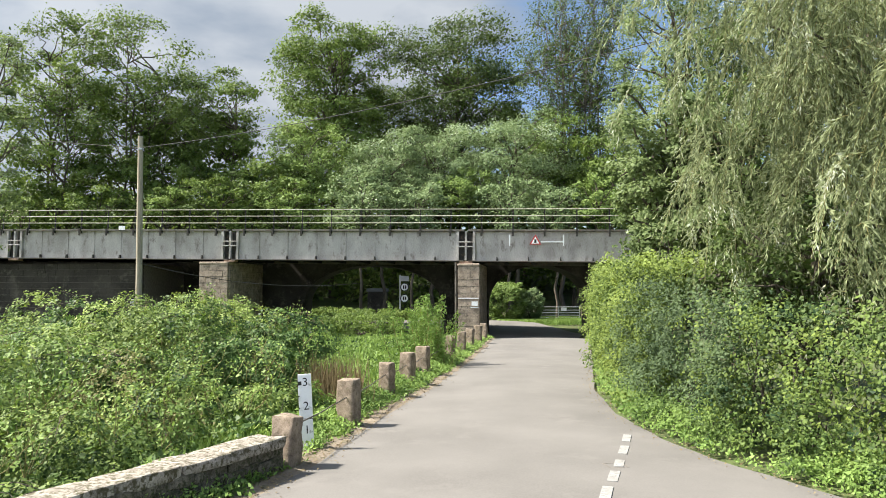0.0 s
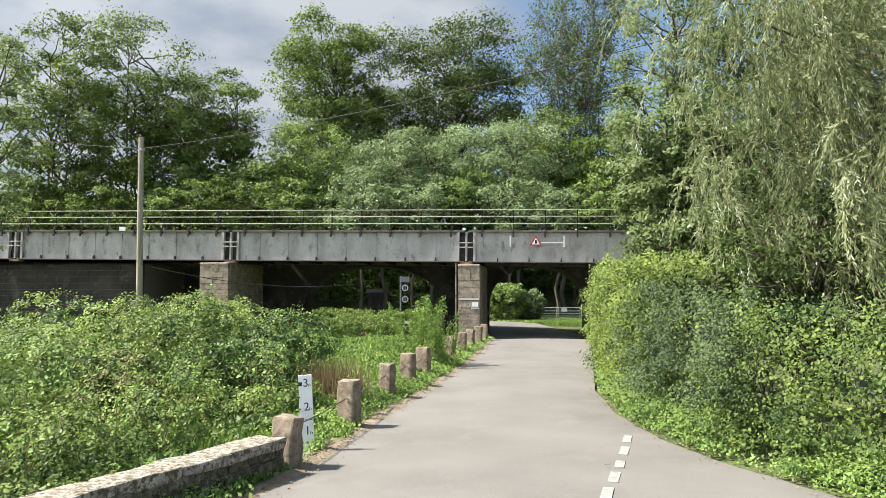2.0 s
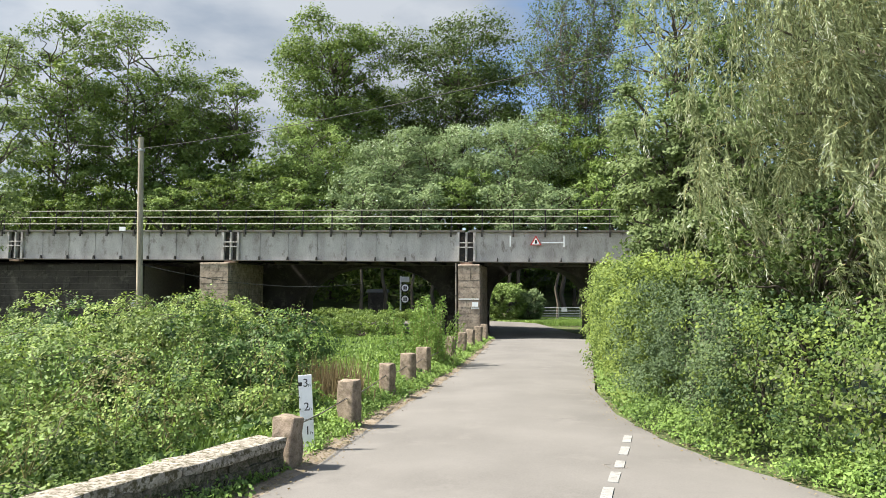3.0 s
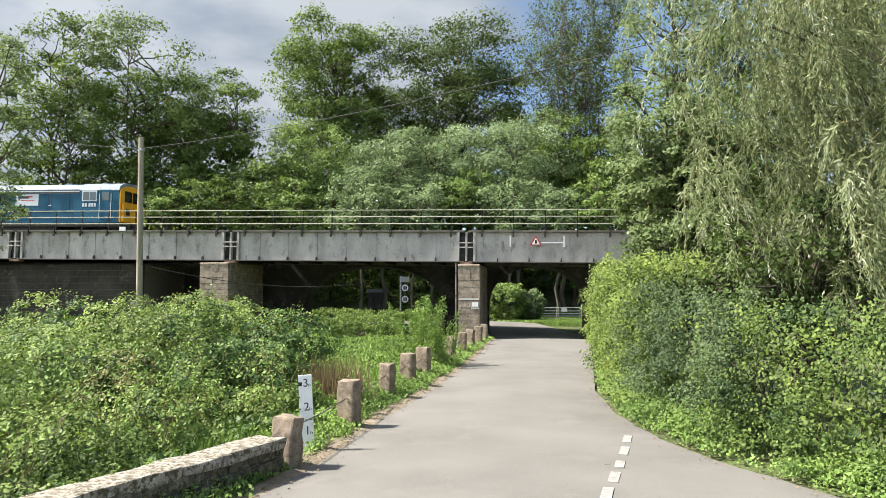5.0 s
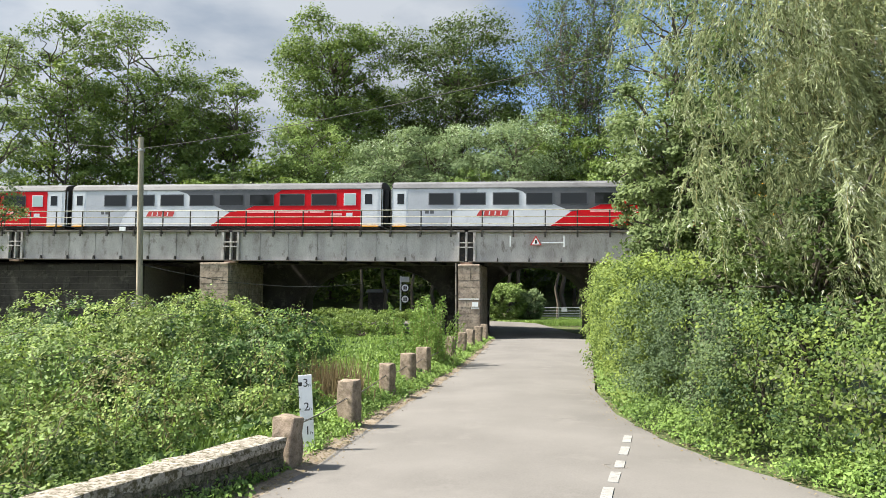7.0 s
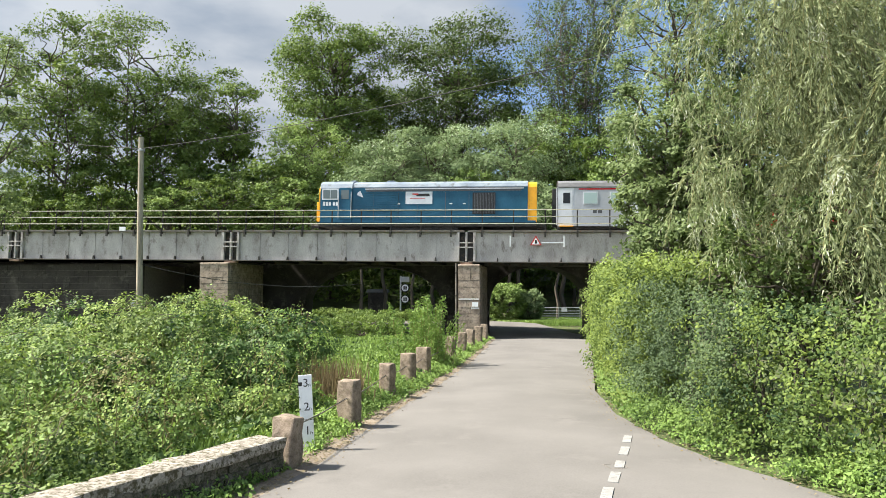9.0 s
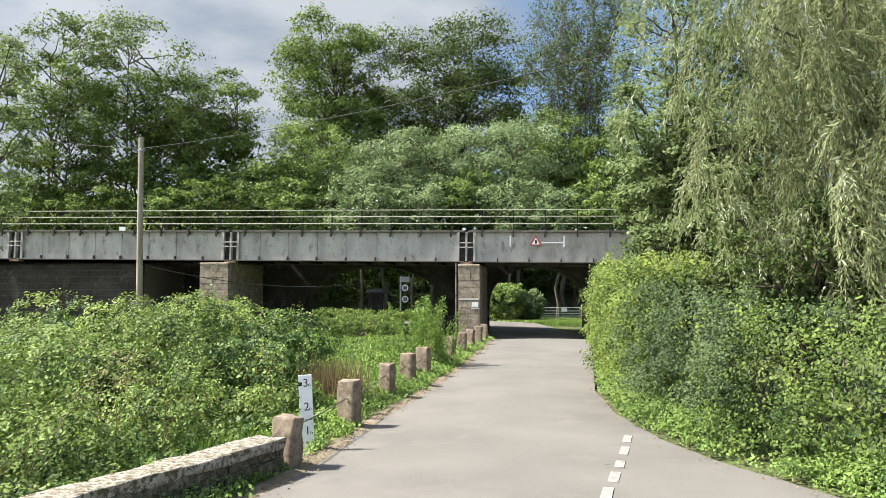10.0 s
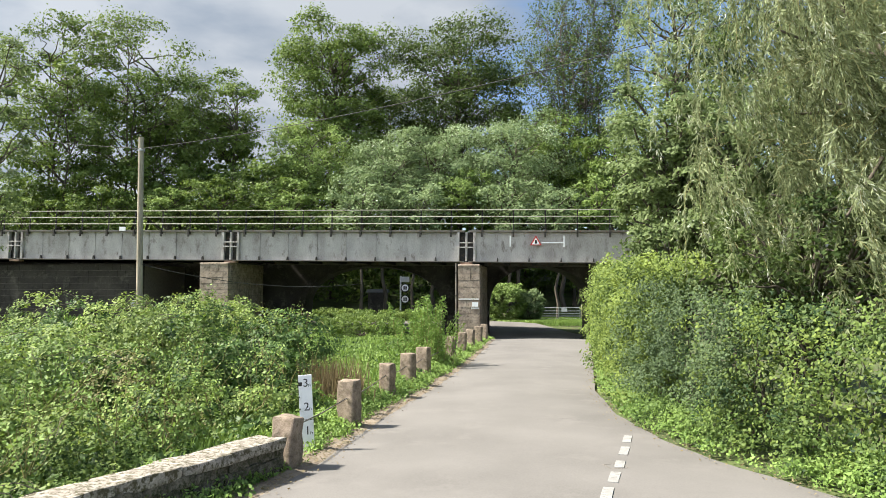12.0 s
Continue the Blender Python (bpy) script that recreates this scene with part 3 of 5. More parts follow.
def along(section, x0, x1, bm=None, inset=0.0):
    bm = bm or bmesh.new()
    a = [bm.verts.new((x0, y, z)) for y, z in section]
    b = [bm.verts.new((x1, y, z)) for y, z in section]
    bm.faces.new(a)
    bm.faces.new(b[::-1])
    n = len(a)
    for i in range(n):
        bm.faces.new((a[i], b[i], b[(i + 1) % n], a[(i + 1) % n]))
    bmesh.ops.recalc_face_normals(bm, faces=bm.faces)
    return bm


def plate(x0, x1, z0, z1, y, t=0.012, bevel=0.0):
    """Thin plate on the side at y; both sides of the vehicle."""
    made = []
    for s in (-1, 1):
        bm = bmesh.new()
        box(bm, x0, x1, min(s * y, s * (y + t)), max(s * y, s * (y + t)), z0, z1, bevel=bevel)
        made.append(bm)
    return made


def side_poly(outline, y, t=0.012):
    return [prism(outline, -y - t, -y), prism(outline, y, y + t)]


def add_bogie(th, xc, base, n):
    b = part("bogie", boxes((xc - base / 2 - 0.6, xc + base / 2 + 0.6, -1.1, -0.98, 0.42, 0.72), (xc - base / 2 - 0.6, xc + base / 2 + 0.6, 0.98, 1.1, 0.42, 0.72), (xc - 0.3, xc + 0.3, -1, 1, 0.45, 0.85), bevel=0.03), UNDERFRAME, th)
    for k in range(n):
        x = xc - base / 2 + base * k / (n - 1)
        for s in (-1, 1):
            me = tube_mesh("wheel", [(np.array([[x, s * 0.70, 0.48], [x, s * 0.77, 0.48], [x, s * 0.84, 0.48]]), 0.47, 0.46)], 20)
            part("wheel", me, UNDERFRAME, b)


def build_loco(rear):
    """Origin on the rail below the middle; cab end towards +x; body 13.1 m long. The rear one shows its other side, which is laid out differently."""
    th = empty("diesel_locomotive")
    X = lambda v: v - 6.55
    part("underframe", boxes((X(0.0), X(13.1), -1.3, 1.3, 1.0, 1.28), (X(4.6), X(8.6), -1.15, 1.15, 0.45, 1.0), bevel=0.03), UNDERFRAME, th)
    part("sole_bar", plate(X(0.05), X(13.05), 1.24, 1.36, 1.3, 0.02), LOCO_BLUE, th)
    hood = part("hood", along(roofed(1.24, 1.282, 3.38, 3.80), X(0.52), X(11.045 if rear else 10.3)), LOCO_BLUE, th)
    # roof skin with a dark louvre band beneath it
    part("hood_roof", along(roofed(1.255, 3.36, 3.40, 3.83), X(0.52), X(11.03 if rear else 10.285)), LOCO_ROOF, th)
    part("louvre_band", plate(X(0.9), X(10.2), 3.12, 3.34, 1.24, 0.02), COACH_GREY, hood)
    part("cantrail_pipe", plate(X(0.75), X(10.25), 3.24, 3.29, 1.262, 0.04), COACH_WHITE, hood, "pale horizontal pipe along the hood")
    part("nose", along(roofed(1.22, 1.282, 3.34, 3.76), X(0.0), X(0.515)), LOCO_YELLOW, th, "bright yellow nose end")
    c0 = 11.05 if rear else 10.305
    cab = part("cab", along(roofed(1.33, 1.282, 3.30, 3.86), X(c0), X(13.0)), LOCO_BLUE, th)
    part("cab_roof", along(roofed(1.345, 3.30, 3.33, 3.885), X(c0 - 0.015), X(13.02)), LOCO_ROOF, th)
    part("cab_front", along(roofed(1.32, 1.282, 3.1, 3.7), X(13.022), X(13.1)), LOCO_YELLOW, th, "bright yellow cab front")
    for y in (-0.85, 0.05):
        part("front_window", boxes((X(13.1), X(13.115), y, y + 0.8, 2.62, 3.32)), GLASS_DARK, cab)
    part("front_panel", boxes((X(13.102), X(13.27), -1.2, 1.2, 1.3, 2.5), bevel=0.05), LOCO_YELLOW, th, "bright yellow lower cab front")
    part("headcode_box", boxes((X(13.272), X(13.33), -0.95, -0.6, 1.75, 2.15), (X(13.272), X(13.33), 0.6, 0.95, 1.75, 2.15), bevel=0.02), BLACK, cab)
    w0, d0 = (11.88, 11.12) if rear else (10.48, 11.75)
    win = part("cab_window", plate(X(w0), X(w0 + 1.02), 2.62, 3.30, 1.333, 0.02), COACH_WHITE, cab, "white-framed cab side window")
    part("pane", plate(X(w0 + 0.08), X(w0 + 0.49), 2.70, 3.22, 1.356, 0.008), GLASS_CAB, win)
    part("pane", plate(X(w0 + 0.53), X(w0 + 0.94), 2.70, 3.22, 1.356, 0.008), GLASS_CAB, win)
    door = part("cab_door", plate(X(d0), X(d0 + 0.7), 1.45, 3.35, 1.333, 0.015), LOCO_BLUE, cab)
    part("door_window", plate(X(d0 + 0.12), X(d0 + 0.58), 2.66, 3.2, 1.349, 0.006), GLASS_CAB, door)
    for x in (d0 - 0.06, d0 + 0.73):
        part("grab_rail", plate(X(x), X(x + 0.04), 1.5, 3.1, 1.36, 0.03), STEEL, door)
    # fleet number as bars
    for a in (0.02, 0.2, 0.46, 0.64, 0.82):
        part("number_bar", plate(X(w0 + a), X(w0 + a + 0.14), 2.27, 2.5, 1.333, 0.006), COACH_WHITE, cab)
    part("radiator_grille", plate(X(2.4), X(3.75), 1.75, 3.02, 1.243, 0.015), BLACK, hood, "black radiator grille")
    for k in range(14):
        x = X(2.45) + k * 0.09
        part("grille_slat", plate(x, x + 0.03, 1.8, 2.97, 1.26, 0.02), COACH_GREY, hood)
    b0 = 6.15 if rear else 5.75
    ban = part("banner", plate(X(b0), X(b0 + 1.62), 2.36, 3.1, 1.243, 0.012), COACH_WHITE, hood, "white banner with a dark and red mark")
    part("mark", side_poly([(X(b0 + 0.14), 2.82), (X(b0 + 0.95), 2.82), (X(b0 + 1.0), 2.97), (X(b0 + 0.19), 2.97)], 1.257, 0.004), BLACK, ban)
    part("mark", plate(X(b0 + 0.85), X(b0 + 1.2), 2.9, 2.99, 1.263, 0.004), SIGN_RED, ban)
    part("mark", plate(X(b0 + 0.45), X(b0 + 1.35), 2.68, 2.72, 1.257, 0.004), SIGN_RED, ban)
    for x0 in ((8.2, 8.95, 9.7) if rear else (7.42, 8.95, 4.3)):
        for k in range(8):
            z = 2.1 + k * 0.13
            part("louvre", plate(X(x0), X(x0 + 0.62), z, z + 0.07, 1.243, 0.025), LOCO_BLUE, hood)
    for x in (3.95, 5.35, 7.05, 8.2, 9.7):
        part("seam", plate(X(x), X(x) + 0.025, 1.4, 3.05, 1.243, 0.006), COACH_GREY, hood)
    for x in (4.15, 4.95, 8.1):
        part("door_catch", plate(X(x), X(x + 0.17), 2.34, 2.4, 1.243, 0.02), COACH_WHITE, hood)
    e0 = 10.35 if rear else 1.35
    part("emblem", side_poly([(X(e0), 2.45 + 0.3 * rear), (X(e0 + 0.4), 2.62 + 0.3 * rear), (X(e0 + 0.35), 2.78 + 0.3 * rear), (X(e0 + 0.2), 2.86 + 0.3 * rear), (X(e0 + 0.1), 2.66 + 0.3 * rear)], 1.243, 0.006), COACH_WHITE, hood)
    part("walkway_rail", plate(X(0.6), X(10.2), 1.95, 1.98, 1.30, 0.03), STEEL, th)
    part("roof_horn", boxes((X(11.1), X(11.4), -0.2, 0.2, 3.87, 3.97), (X(8.6), X(9.1), -0.4, 0.4, 3.8, 3.9), bevel=0.02), LOCO_ROOF, th)
    for x, s in ((0.0, -1), (13.1, 1)):
        part("buffer_beam", boxes((X(x) - 0.04 if s < 0 else X(x) + 0.002, X(x) - 0.002 if s < 0 else X(x) + 0.04, -1.25, 1.25, 0.85, 1.25)), UNDERFRAME, th)
        for y in (-0.87, 0.87):
            bf = tube_mesh("buffer", [(np.array([[X(x) + s * 0.03, y, 1.05], [X(x) + s * 0.3, y, 1.05], [X(x) + s * 0.5, y, 1.05]]), 0.12, 0.12), (np.array([[X(x) + s * 0.5, y, 1.05], [X(x) + s * 0.53, y, 1.05], [X(x) + s * 0.56, y, 1.05]]), 0.24, 0.22)], 12)
            part("buffer", bf, UNDERFRAME, th)
    add_bogie(th, X(2.9), 2.6, 2)
    add_bogie(th, X(10.2), 2.6, 2)
    return tagged(th, "blue diesel locomotive with yellow ends and grey roof", "locomotive", "locomotives")


def build_coach(windows, van=False):
    """Origin on the rail below the middle; red end towards +x; body 20.1 m long."""
    th = empty("generator_van" if van else "passenger_coach")
    X = lambda v: v - 10.05
    H = 1.40
    part("body_shell", along(roofed(H, 1.02, 3.22, 3.74), X(0.0), X(20.1)), COACH_WHITE, th)
    part("roof", along([(y * 1.012, z + 0.02) for y, z in roofed(H, 3.24, 3.28, 3.78)], X(0.02), X(20.08)), COACH_ROOF, th)
    part("gutter", plate(X(0.05), X(20.05), 3.25, 3.30, H + 0.002, 0.035), COACH_ROOF, th)
    part("underframe", boxes((X(0.1), X(20.0), -1.25, 1.25, 0.85, 1.015), (X(6.5), X(9.0), -1.2, 1.2, 0.4, 0.85), (X(10.5), X(13.2), -1.2, 1.2, 0.35, 0.85), bevel=0.03), UNDERFRAME, th)
    # livery
    if van:
        part("red_panel", side_poly([(X(10.6), 1.03), (X(11.6), 1.9), (X(12.8), 2.1), (X(13.6), 2.7), (X(14.3), 3.24), (X(18.85), 3.24), (X(18.85), 1.03)], H), COACH_RED, th)
        part("grey_panel", side_poly([(X(10.9), 1.9), (X(11.5), 1.905), (X(12.78), 2.11), (X(13.57), 2.7), (X(14.25), 3.24), (X(9.6), 3.24)], H), COACH_GREY, th)
        part("red_stripe", plate(X(1.2), X(9.5), 3.12, 3.2, H, 0.01), COACH_RED, th)
    else:
        part("grey_panel", side_poly([(X(7.1), 3.24), (X(7.75), 3.05), (X(8.35), 2.45), (X(9.4), 2.35), (X(10.55), 1.88), (X(11.55), 2.02), (X(12.35), 2.36), (X(13.1), 2.75), (X(13.9), 3.24)], H), COACH_GREY, th)
        part("red_panel", side_poly([(X(9.35), 1.03), (X(10.55), 1.87), (X(11.55), 2.01), (X(12.35), 2.35), (X(13.1), 2.74), (X(13.91), 3.24), (X(18.85), 3.24), (X(18.85), 1.03)], H), COACH_RED, th)
    part("sweep_panel", side_poly([(X(0.95), 1.03), (X(3.3), 1.03), (X(3.55), 1.7), (X(4.2), 2.3), (X(5.0), 2.7), (X(5.1), 3.24), (X(0.95), 3.24)], H, 0.006), COACH_PALE, th, "pale grey sweep")
    mark = part("logo_mark", side_poly([(X(5.05), 1.62), (X(6.85), 1.62), (X(6.95), 1.94), (X(5.25), 1.94)], H, 0.008), SIGN_RED, th, "red and dark company mark drawn as plain bars")
    part("mark_shadow", side_poly([(X(5.2), 1.54), (X(6.75), 1.54), (X(6.75), 1.60), (X(5.2), 1.60)], H, 0.008), COACH_GREY, mark)
    for k in range(4):
        part("mark_gap", side_poly([(X(5.42 + k * 0.34), 1.66), (X(5.49 + k * 0.34), 1.66), (X(5.53 + k * 0.34), 1.90), (X(5.46 + k * 0.34), 1.90)], H + 0.008, 0.004), COACH_WHITE, mark)
    for a, b in ((11.6, 13.6), (13.7, 15.6), (15.7, 16.6)):
        part("slogan_bar", plate(X(a), X(b), 1.83, 1.93, H + 0.012, 0.004), mat_pink, th)
    part("number_bar", plate(X(17.0), X(17.7), 1.66, 1.8, H + 0.012, 0.004), mat_pink, th)
    part("number_bar", plate(X(17.95), X(18.35), 1.62, 1.82, H + 0.012, 0.004), COACH_WHITE, th)
    for a, b in ((2.0, 2.22), (2.3, 2.52)):
        part("data_panel", plate(X(a), X(b), 1.76, 1.96, H, 0.008), COACH_GREY, th)
    for a, b, pale in windows:
        w = part("window_frame", plate(X(a) - 0.05, X(b) + 0.05, 2.27, 3.0, H, 0.026, 0.0), COACH_GREY if not pale else COACH_WHITE, th)
        part("pane", plate(X(a), X(b), 2.32, 2.95, H + 0.027, 0.006), GLASS_PALE if pale else GLASS_DARK, w)
    for a, b, wa, wb in ((0.12, 0.85, 0.32, 0.72), (18.95, 19.9, 19.1, 19.55)):
        d = part("door", plate(X(a), X(b), 1.08, 3.2, H, 0.018), COACH_WHITE, th)
        part("door_window", plate(X(wa), X(wb), 2.33, 2.95, H + 0.018, 0.008), GLASS_DARK, d)
        part("door_step", plate(X(a) - 0.05, X(b) + 0.05, 0.98, 1.02, H + 0.003, 0.12), LOCO_YELLOW, d)
    for x, s in ((0.0, -1), (20.1, 1)):
        x0, x1 = sorted((X(x) + s * 0.001, X(x) + s * 0.02))
        part("end_wall", along([(y * 1.014, z + 0.022) for y, z in roofed(H, 1.05, 3.26, 3.77)], x0, x1), UNDERFRAME, th)
        x0, x1 = sorted((X(x) + s * 0.021, X(x) + s * 0.30))
        part("gangway", boxes((x0, x1, -0.65, 0.65, 1.1, 3.3), bevel=0.04), BLACK, th, "black rubber gangway bellows")
        for y in (-1.25, 1.25):
            x0, x1 = sorted((X(x) + s * 0.021, X(x) + s * 0.07))
            part("end_pipe", boxes((x0, x1, y - 0.03, y + 0.03, 1.1, 3.25)), COACH_WHITE, th)
    add_bogie(th, X(2.9), 2.6, 2)
    add_bogie(th, X(17.2), 2.6, 2)
    lab = "white van with red stripe, few windows and red end" if van else "white, grey and red railway coach with dark windows"
    return tagged(th, lab, "railway van" if van else "railway coach", "coaches")


mat_pink = mat("faded_lettering", (0.72, 0.30, 0.30), (0.80, 0.42, 0.42), 0.4, 3, 20, 0)
WIN = [(2.25, 3.65, 0), (4.12, 5.55, 0), (6.05, 7.5, 0), (7.98, 9.45, 0), (9.92, 11.4, 0), (11.87, 13.35, 0), (13.82, 15.3, 0), (15.82, 17.3, 0), (17.85, 18.5, 1)]
VAN_WIN = [(1.5, 2.25, 1), (3.0, 3.5, 1), (5.5, 6.25, 1), (7.6, 8.25, 1), (13.82, 15.3, 0), (15.82, 17.3, 0), (17.85, 18.5, 1)]
loco_a = build_loco(0)
coach_a = build_coach(WIN)
coach_b = copy_thing(coach_a, pose(0, 0, 0))
van_c = build_coach(VAN_WIN, True)
loco_d = build_loco(1)
# middle of each vehicle behind the train's front, and whether it is turned round
TRAIN = [(loco_a, -6.55, 0), (coach_a, -24.38, 0), (coach_b, -45.15, 0), (van_c, -65.75, 0), (loco_d, -83.55, 180)]


def train_front(t):
    # it comes on a little slower, then runs at an even pace
    late = 0.5 * max(0.0, min(2.0, 6.3 - t)) ** 2
    return -7.3 + 25.56 * (t - 5.5) - late


# ---- vegetation ----
def clump_points(rng, centres, per, radius, flat=0.75):
    n = len(centres)
    off = unit(rng.normal(size=(n * per, 3))) * rng.uniform(0, 1, (n * per, 1)) ** 0.45 * np.array([1, 1, flat]) * radius
    return np.repeat(centres, per, axis=0) + off


def even_ways(n, rng):
    """Directions spread evenly over a sphere, a little uneven."""
    i = np.arange(n) + 0.5
    z = 1 - 2 * i / n
    a = i * 2.39996 + rng.uniform(0, 6.28)
    r = np.sqrt(1 - z * z)
    return unit(np.stack([r * np.cos(a), r * np.sin(a), z], 1) + rng.normal(size=(n, 3)) * 0.14)


def build_tree(name, x, y, z0, height, width, crown_base, leaf, n_leaf, size, seed, label, lobes=14, trunks=1, fill=0.9, lean=0.0, point=0.0, limbs=46, limb_r=0.002, boughs=0, flat=0.62, lob_amp=0.18, ovate=False):
    """Crown of separate boughs on an egg shape; each bough is a dome of leaf sprays facing up and outwards, with gaps between."""
    rng = np.random.default_rng(seed)
    cz0, cz1 = z0 + crown_base, z0 + height
    H = cz1 - cz0
    R = width * 0.5
    nb = boughs or (58 if n_leaf > 20000 else 34)
    d = even_ways(nb, rng)
    sd = Vector((seed * 3.7, seed * 1.3, 0))
    lob = np.array([noise.noise(Vector(v) * (1.0 + lobes * 0.05) + sd) for v in d])
    k = 0.5 + 0.5 * d[:, 2]
    deep = rng.uniform(size=nb) < 0.16
    rad = (0.76 + lob_amp * lob) * np.where(deep, rng.uniform(0.3, 0.7, nb), rng.uniform(0.9, 1.08, nb))
    full = np.minimum((1 - np.abs(d[:, 2]) ** 3) ** (1 / 3) / np.sqrt(np.maximum(1 - d[:, 2] ** 2, 0.02)), 1.6)
    egg = (1 - point * k) * full * (1.04 - 0.10 * (1 - k) ** 3)
    c = np.stack([x + lean * k + d[:, 0] * rad * egg * R, y + d[:, 1] * rad * egg * R, cz0 + H * 0.5 + d[:, 2] * rad * H * 0.5], 1)
    br = min(R, H * 0.5) * rng.uniform(0.25, 0.42, nb)
    keep = rng.uniform(size=nb) < fill
    c, d, br = c[keep], d[keep], br[keep]
    nb = len(c)
    subs = 17
    m = max(6, int(n_leaf * 0.64 * fill / nb / subs))
    e = unit(rng.normal(size=(nb, subs, 3)) + d[:, None] * 0.5 + np.array([0, 0, 0.4]))
    sc = c[:, None] + e * (br[:, None, None] * rng.uniform(0.5, 1.05, (nb, subs, 1))) * np.array([1, 1, flat])
    off = rng.normal(size=(nb, subs, m, 3)) * (br[:, None, None, None] * 0.21) * np.array([1, 1, 0.5 if flat < 1 else 1.0])
    pts = (sc[:, :, None] + off).reshape(-1, 3)
    lay = np.repeat((e * 0.6 + np.array([-0.1, -0.15, 0.5])).reshape(-1, 3), m, axis=0)
    sizes = np.full((len(pts), 1), size * 1.16)
    # oversized leaves added deep inside the crown to block light and darken it
    ni = int(n_leaf * 0.02 * fill)
    di = unit(rng.normal(size=(ni, 3))) * rng.uniform(0, 1, (ni, 1)) ** 0.5 * 0.6
    inner = np.stack([x + lean * 0.5 + di[:, 0] * R, y + di[:, 1] * R, cz0 + H * 0.46 + di[:, 2] * H * 0.5], 1)
    pts = np.concatenate([pts, inner])
    lay = np.concatenate([lay, np.tile([0, -0.2, 0.8], (ni, 1))])
    sizes = np.concatenate([sizes, np.full((ni, 1), size * 2.2)])
    th = empty(name, pose(x, y, z0))
    inv = np.array([x, y, z0])
    limbs_l = []
    tops = []
    for k in range(trunks):
        a = rng.uniform(0, 6.28)
        off = np.array([math.cos(a), math.sin(a), 0]) * (0 if trunks == 1 else width * 0.07)
        top = np.array([x + lean + off[0] * 3, y + off[1] * 3, cz0 + H * rng.uniform(0.58, 0.76)])
        p = bend(np.array([x, y, z0 - 0.3]) + off, top, rng, 8, 0, 0.012)
        r = height * 0.011 / math.sqrt(trunks) + 0.03
        limbs_l.append((p - inv, r, r * 0.22))
        tops.append(p)
    for i in range(nb):
        p = tops[rng.integers(trunks)]
        zt = min(max(c[i, 2] - 0.55 * np.linalg.norm(c[i, :2] - p[3, :2]) - 0.8, p[1, 2]), p[-1, 2])
        j = np.argmin(np.abs(p[:, 2] - zt))
        limbs_l.append((bend(p[j], c[i], rng, 6, 0.06, 0.035) - inv, limb_r * height + 0.022, 0.022))
        for q in sc[i, :: max(1, int(900 / (limbs + 1)) // 2)]:
            limbs_l.append((bend(c[i], q, rng, 4, 0.08, 0.05) - inv, 0.022, 0.009))
    part("trunk", tube_mesh("trunk", limbs_l, 4), BARK, th, "dark branching trunk and limbs")
    part("crown", leaf_mesh("crown", pts - inv, sizes, rng, lay=lay, jit=0.5, ovate=ovate), leaf, th)
    return tagged(th, label, "tree")


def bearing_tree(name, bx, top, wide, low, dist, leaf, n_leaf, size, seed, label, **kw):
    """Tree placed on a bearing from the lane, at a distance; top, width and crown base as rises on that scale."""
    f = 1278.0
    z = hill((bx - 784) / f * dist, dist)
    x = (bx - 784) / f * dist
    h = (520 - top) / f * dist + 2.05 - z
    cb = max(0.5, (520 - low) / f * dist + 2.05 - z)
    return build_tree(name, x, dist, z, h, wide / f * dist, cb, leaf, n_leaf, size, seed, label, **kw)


BIG = "tall broadleaf tree with a rounded green crown behind the railway"
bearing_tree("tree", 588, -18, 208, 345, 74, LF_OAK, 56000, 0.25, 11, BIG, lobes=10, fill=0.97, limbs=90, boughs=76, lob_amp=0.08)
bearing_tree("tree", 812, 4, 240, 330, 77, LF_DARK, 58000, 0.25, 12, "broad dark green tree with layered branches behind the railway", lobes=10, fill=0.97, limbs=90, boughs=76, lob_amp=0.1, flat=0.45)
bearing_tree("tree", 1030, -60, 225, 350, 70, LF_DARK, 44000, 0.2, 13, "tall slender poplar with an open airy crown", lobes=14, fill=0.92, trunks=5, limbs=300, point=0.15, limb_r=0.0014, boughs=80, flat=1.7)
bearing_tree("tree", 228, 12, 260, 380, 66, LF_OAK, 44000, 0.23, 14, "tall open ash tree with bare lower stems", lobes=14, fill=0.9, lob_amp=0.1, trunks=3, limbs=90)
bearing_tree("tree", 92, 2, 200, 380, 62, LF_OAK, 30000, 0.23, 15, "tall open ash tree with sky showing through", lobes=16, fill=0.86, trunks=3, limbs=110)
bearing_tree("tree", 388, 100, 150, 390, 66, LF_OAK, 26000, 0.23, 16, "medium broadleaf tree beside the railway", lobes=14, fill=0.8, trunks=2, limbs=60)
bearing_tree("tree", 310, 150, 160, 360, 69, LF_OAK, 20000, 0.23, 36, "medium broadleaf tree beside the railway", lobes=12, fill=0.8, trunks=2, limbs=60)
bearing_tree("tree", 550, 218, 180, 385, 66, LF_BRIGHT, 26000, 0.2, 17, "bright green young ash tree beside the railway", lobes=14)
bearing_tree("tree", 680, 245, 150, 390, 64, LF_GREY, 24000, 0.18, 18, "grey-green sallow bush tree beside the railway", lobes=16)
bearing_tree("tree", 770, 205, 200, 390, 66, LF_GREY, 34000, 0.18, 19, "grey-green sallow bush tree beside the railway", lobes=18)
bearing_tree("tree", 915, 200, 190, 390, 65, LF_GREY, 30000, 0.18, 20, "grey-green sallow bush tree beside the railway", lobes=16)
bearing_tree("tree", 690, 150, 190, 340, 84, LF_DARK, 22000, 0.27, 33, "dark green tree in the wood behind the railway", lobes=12)
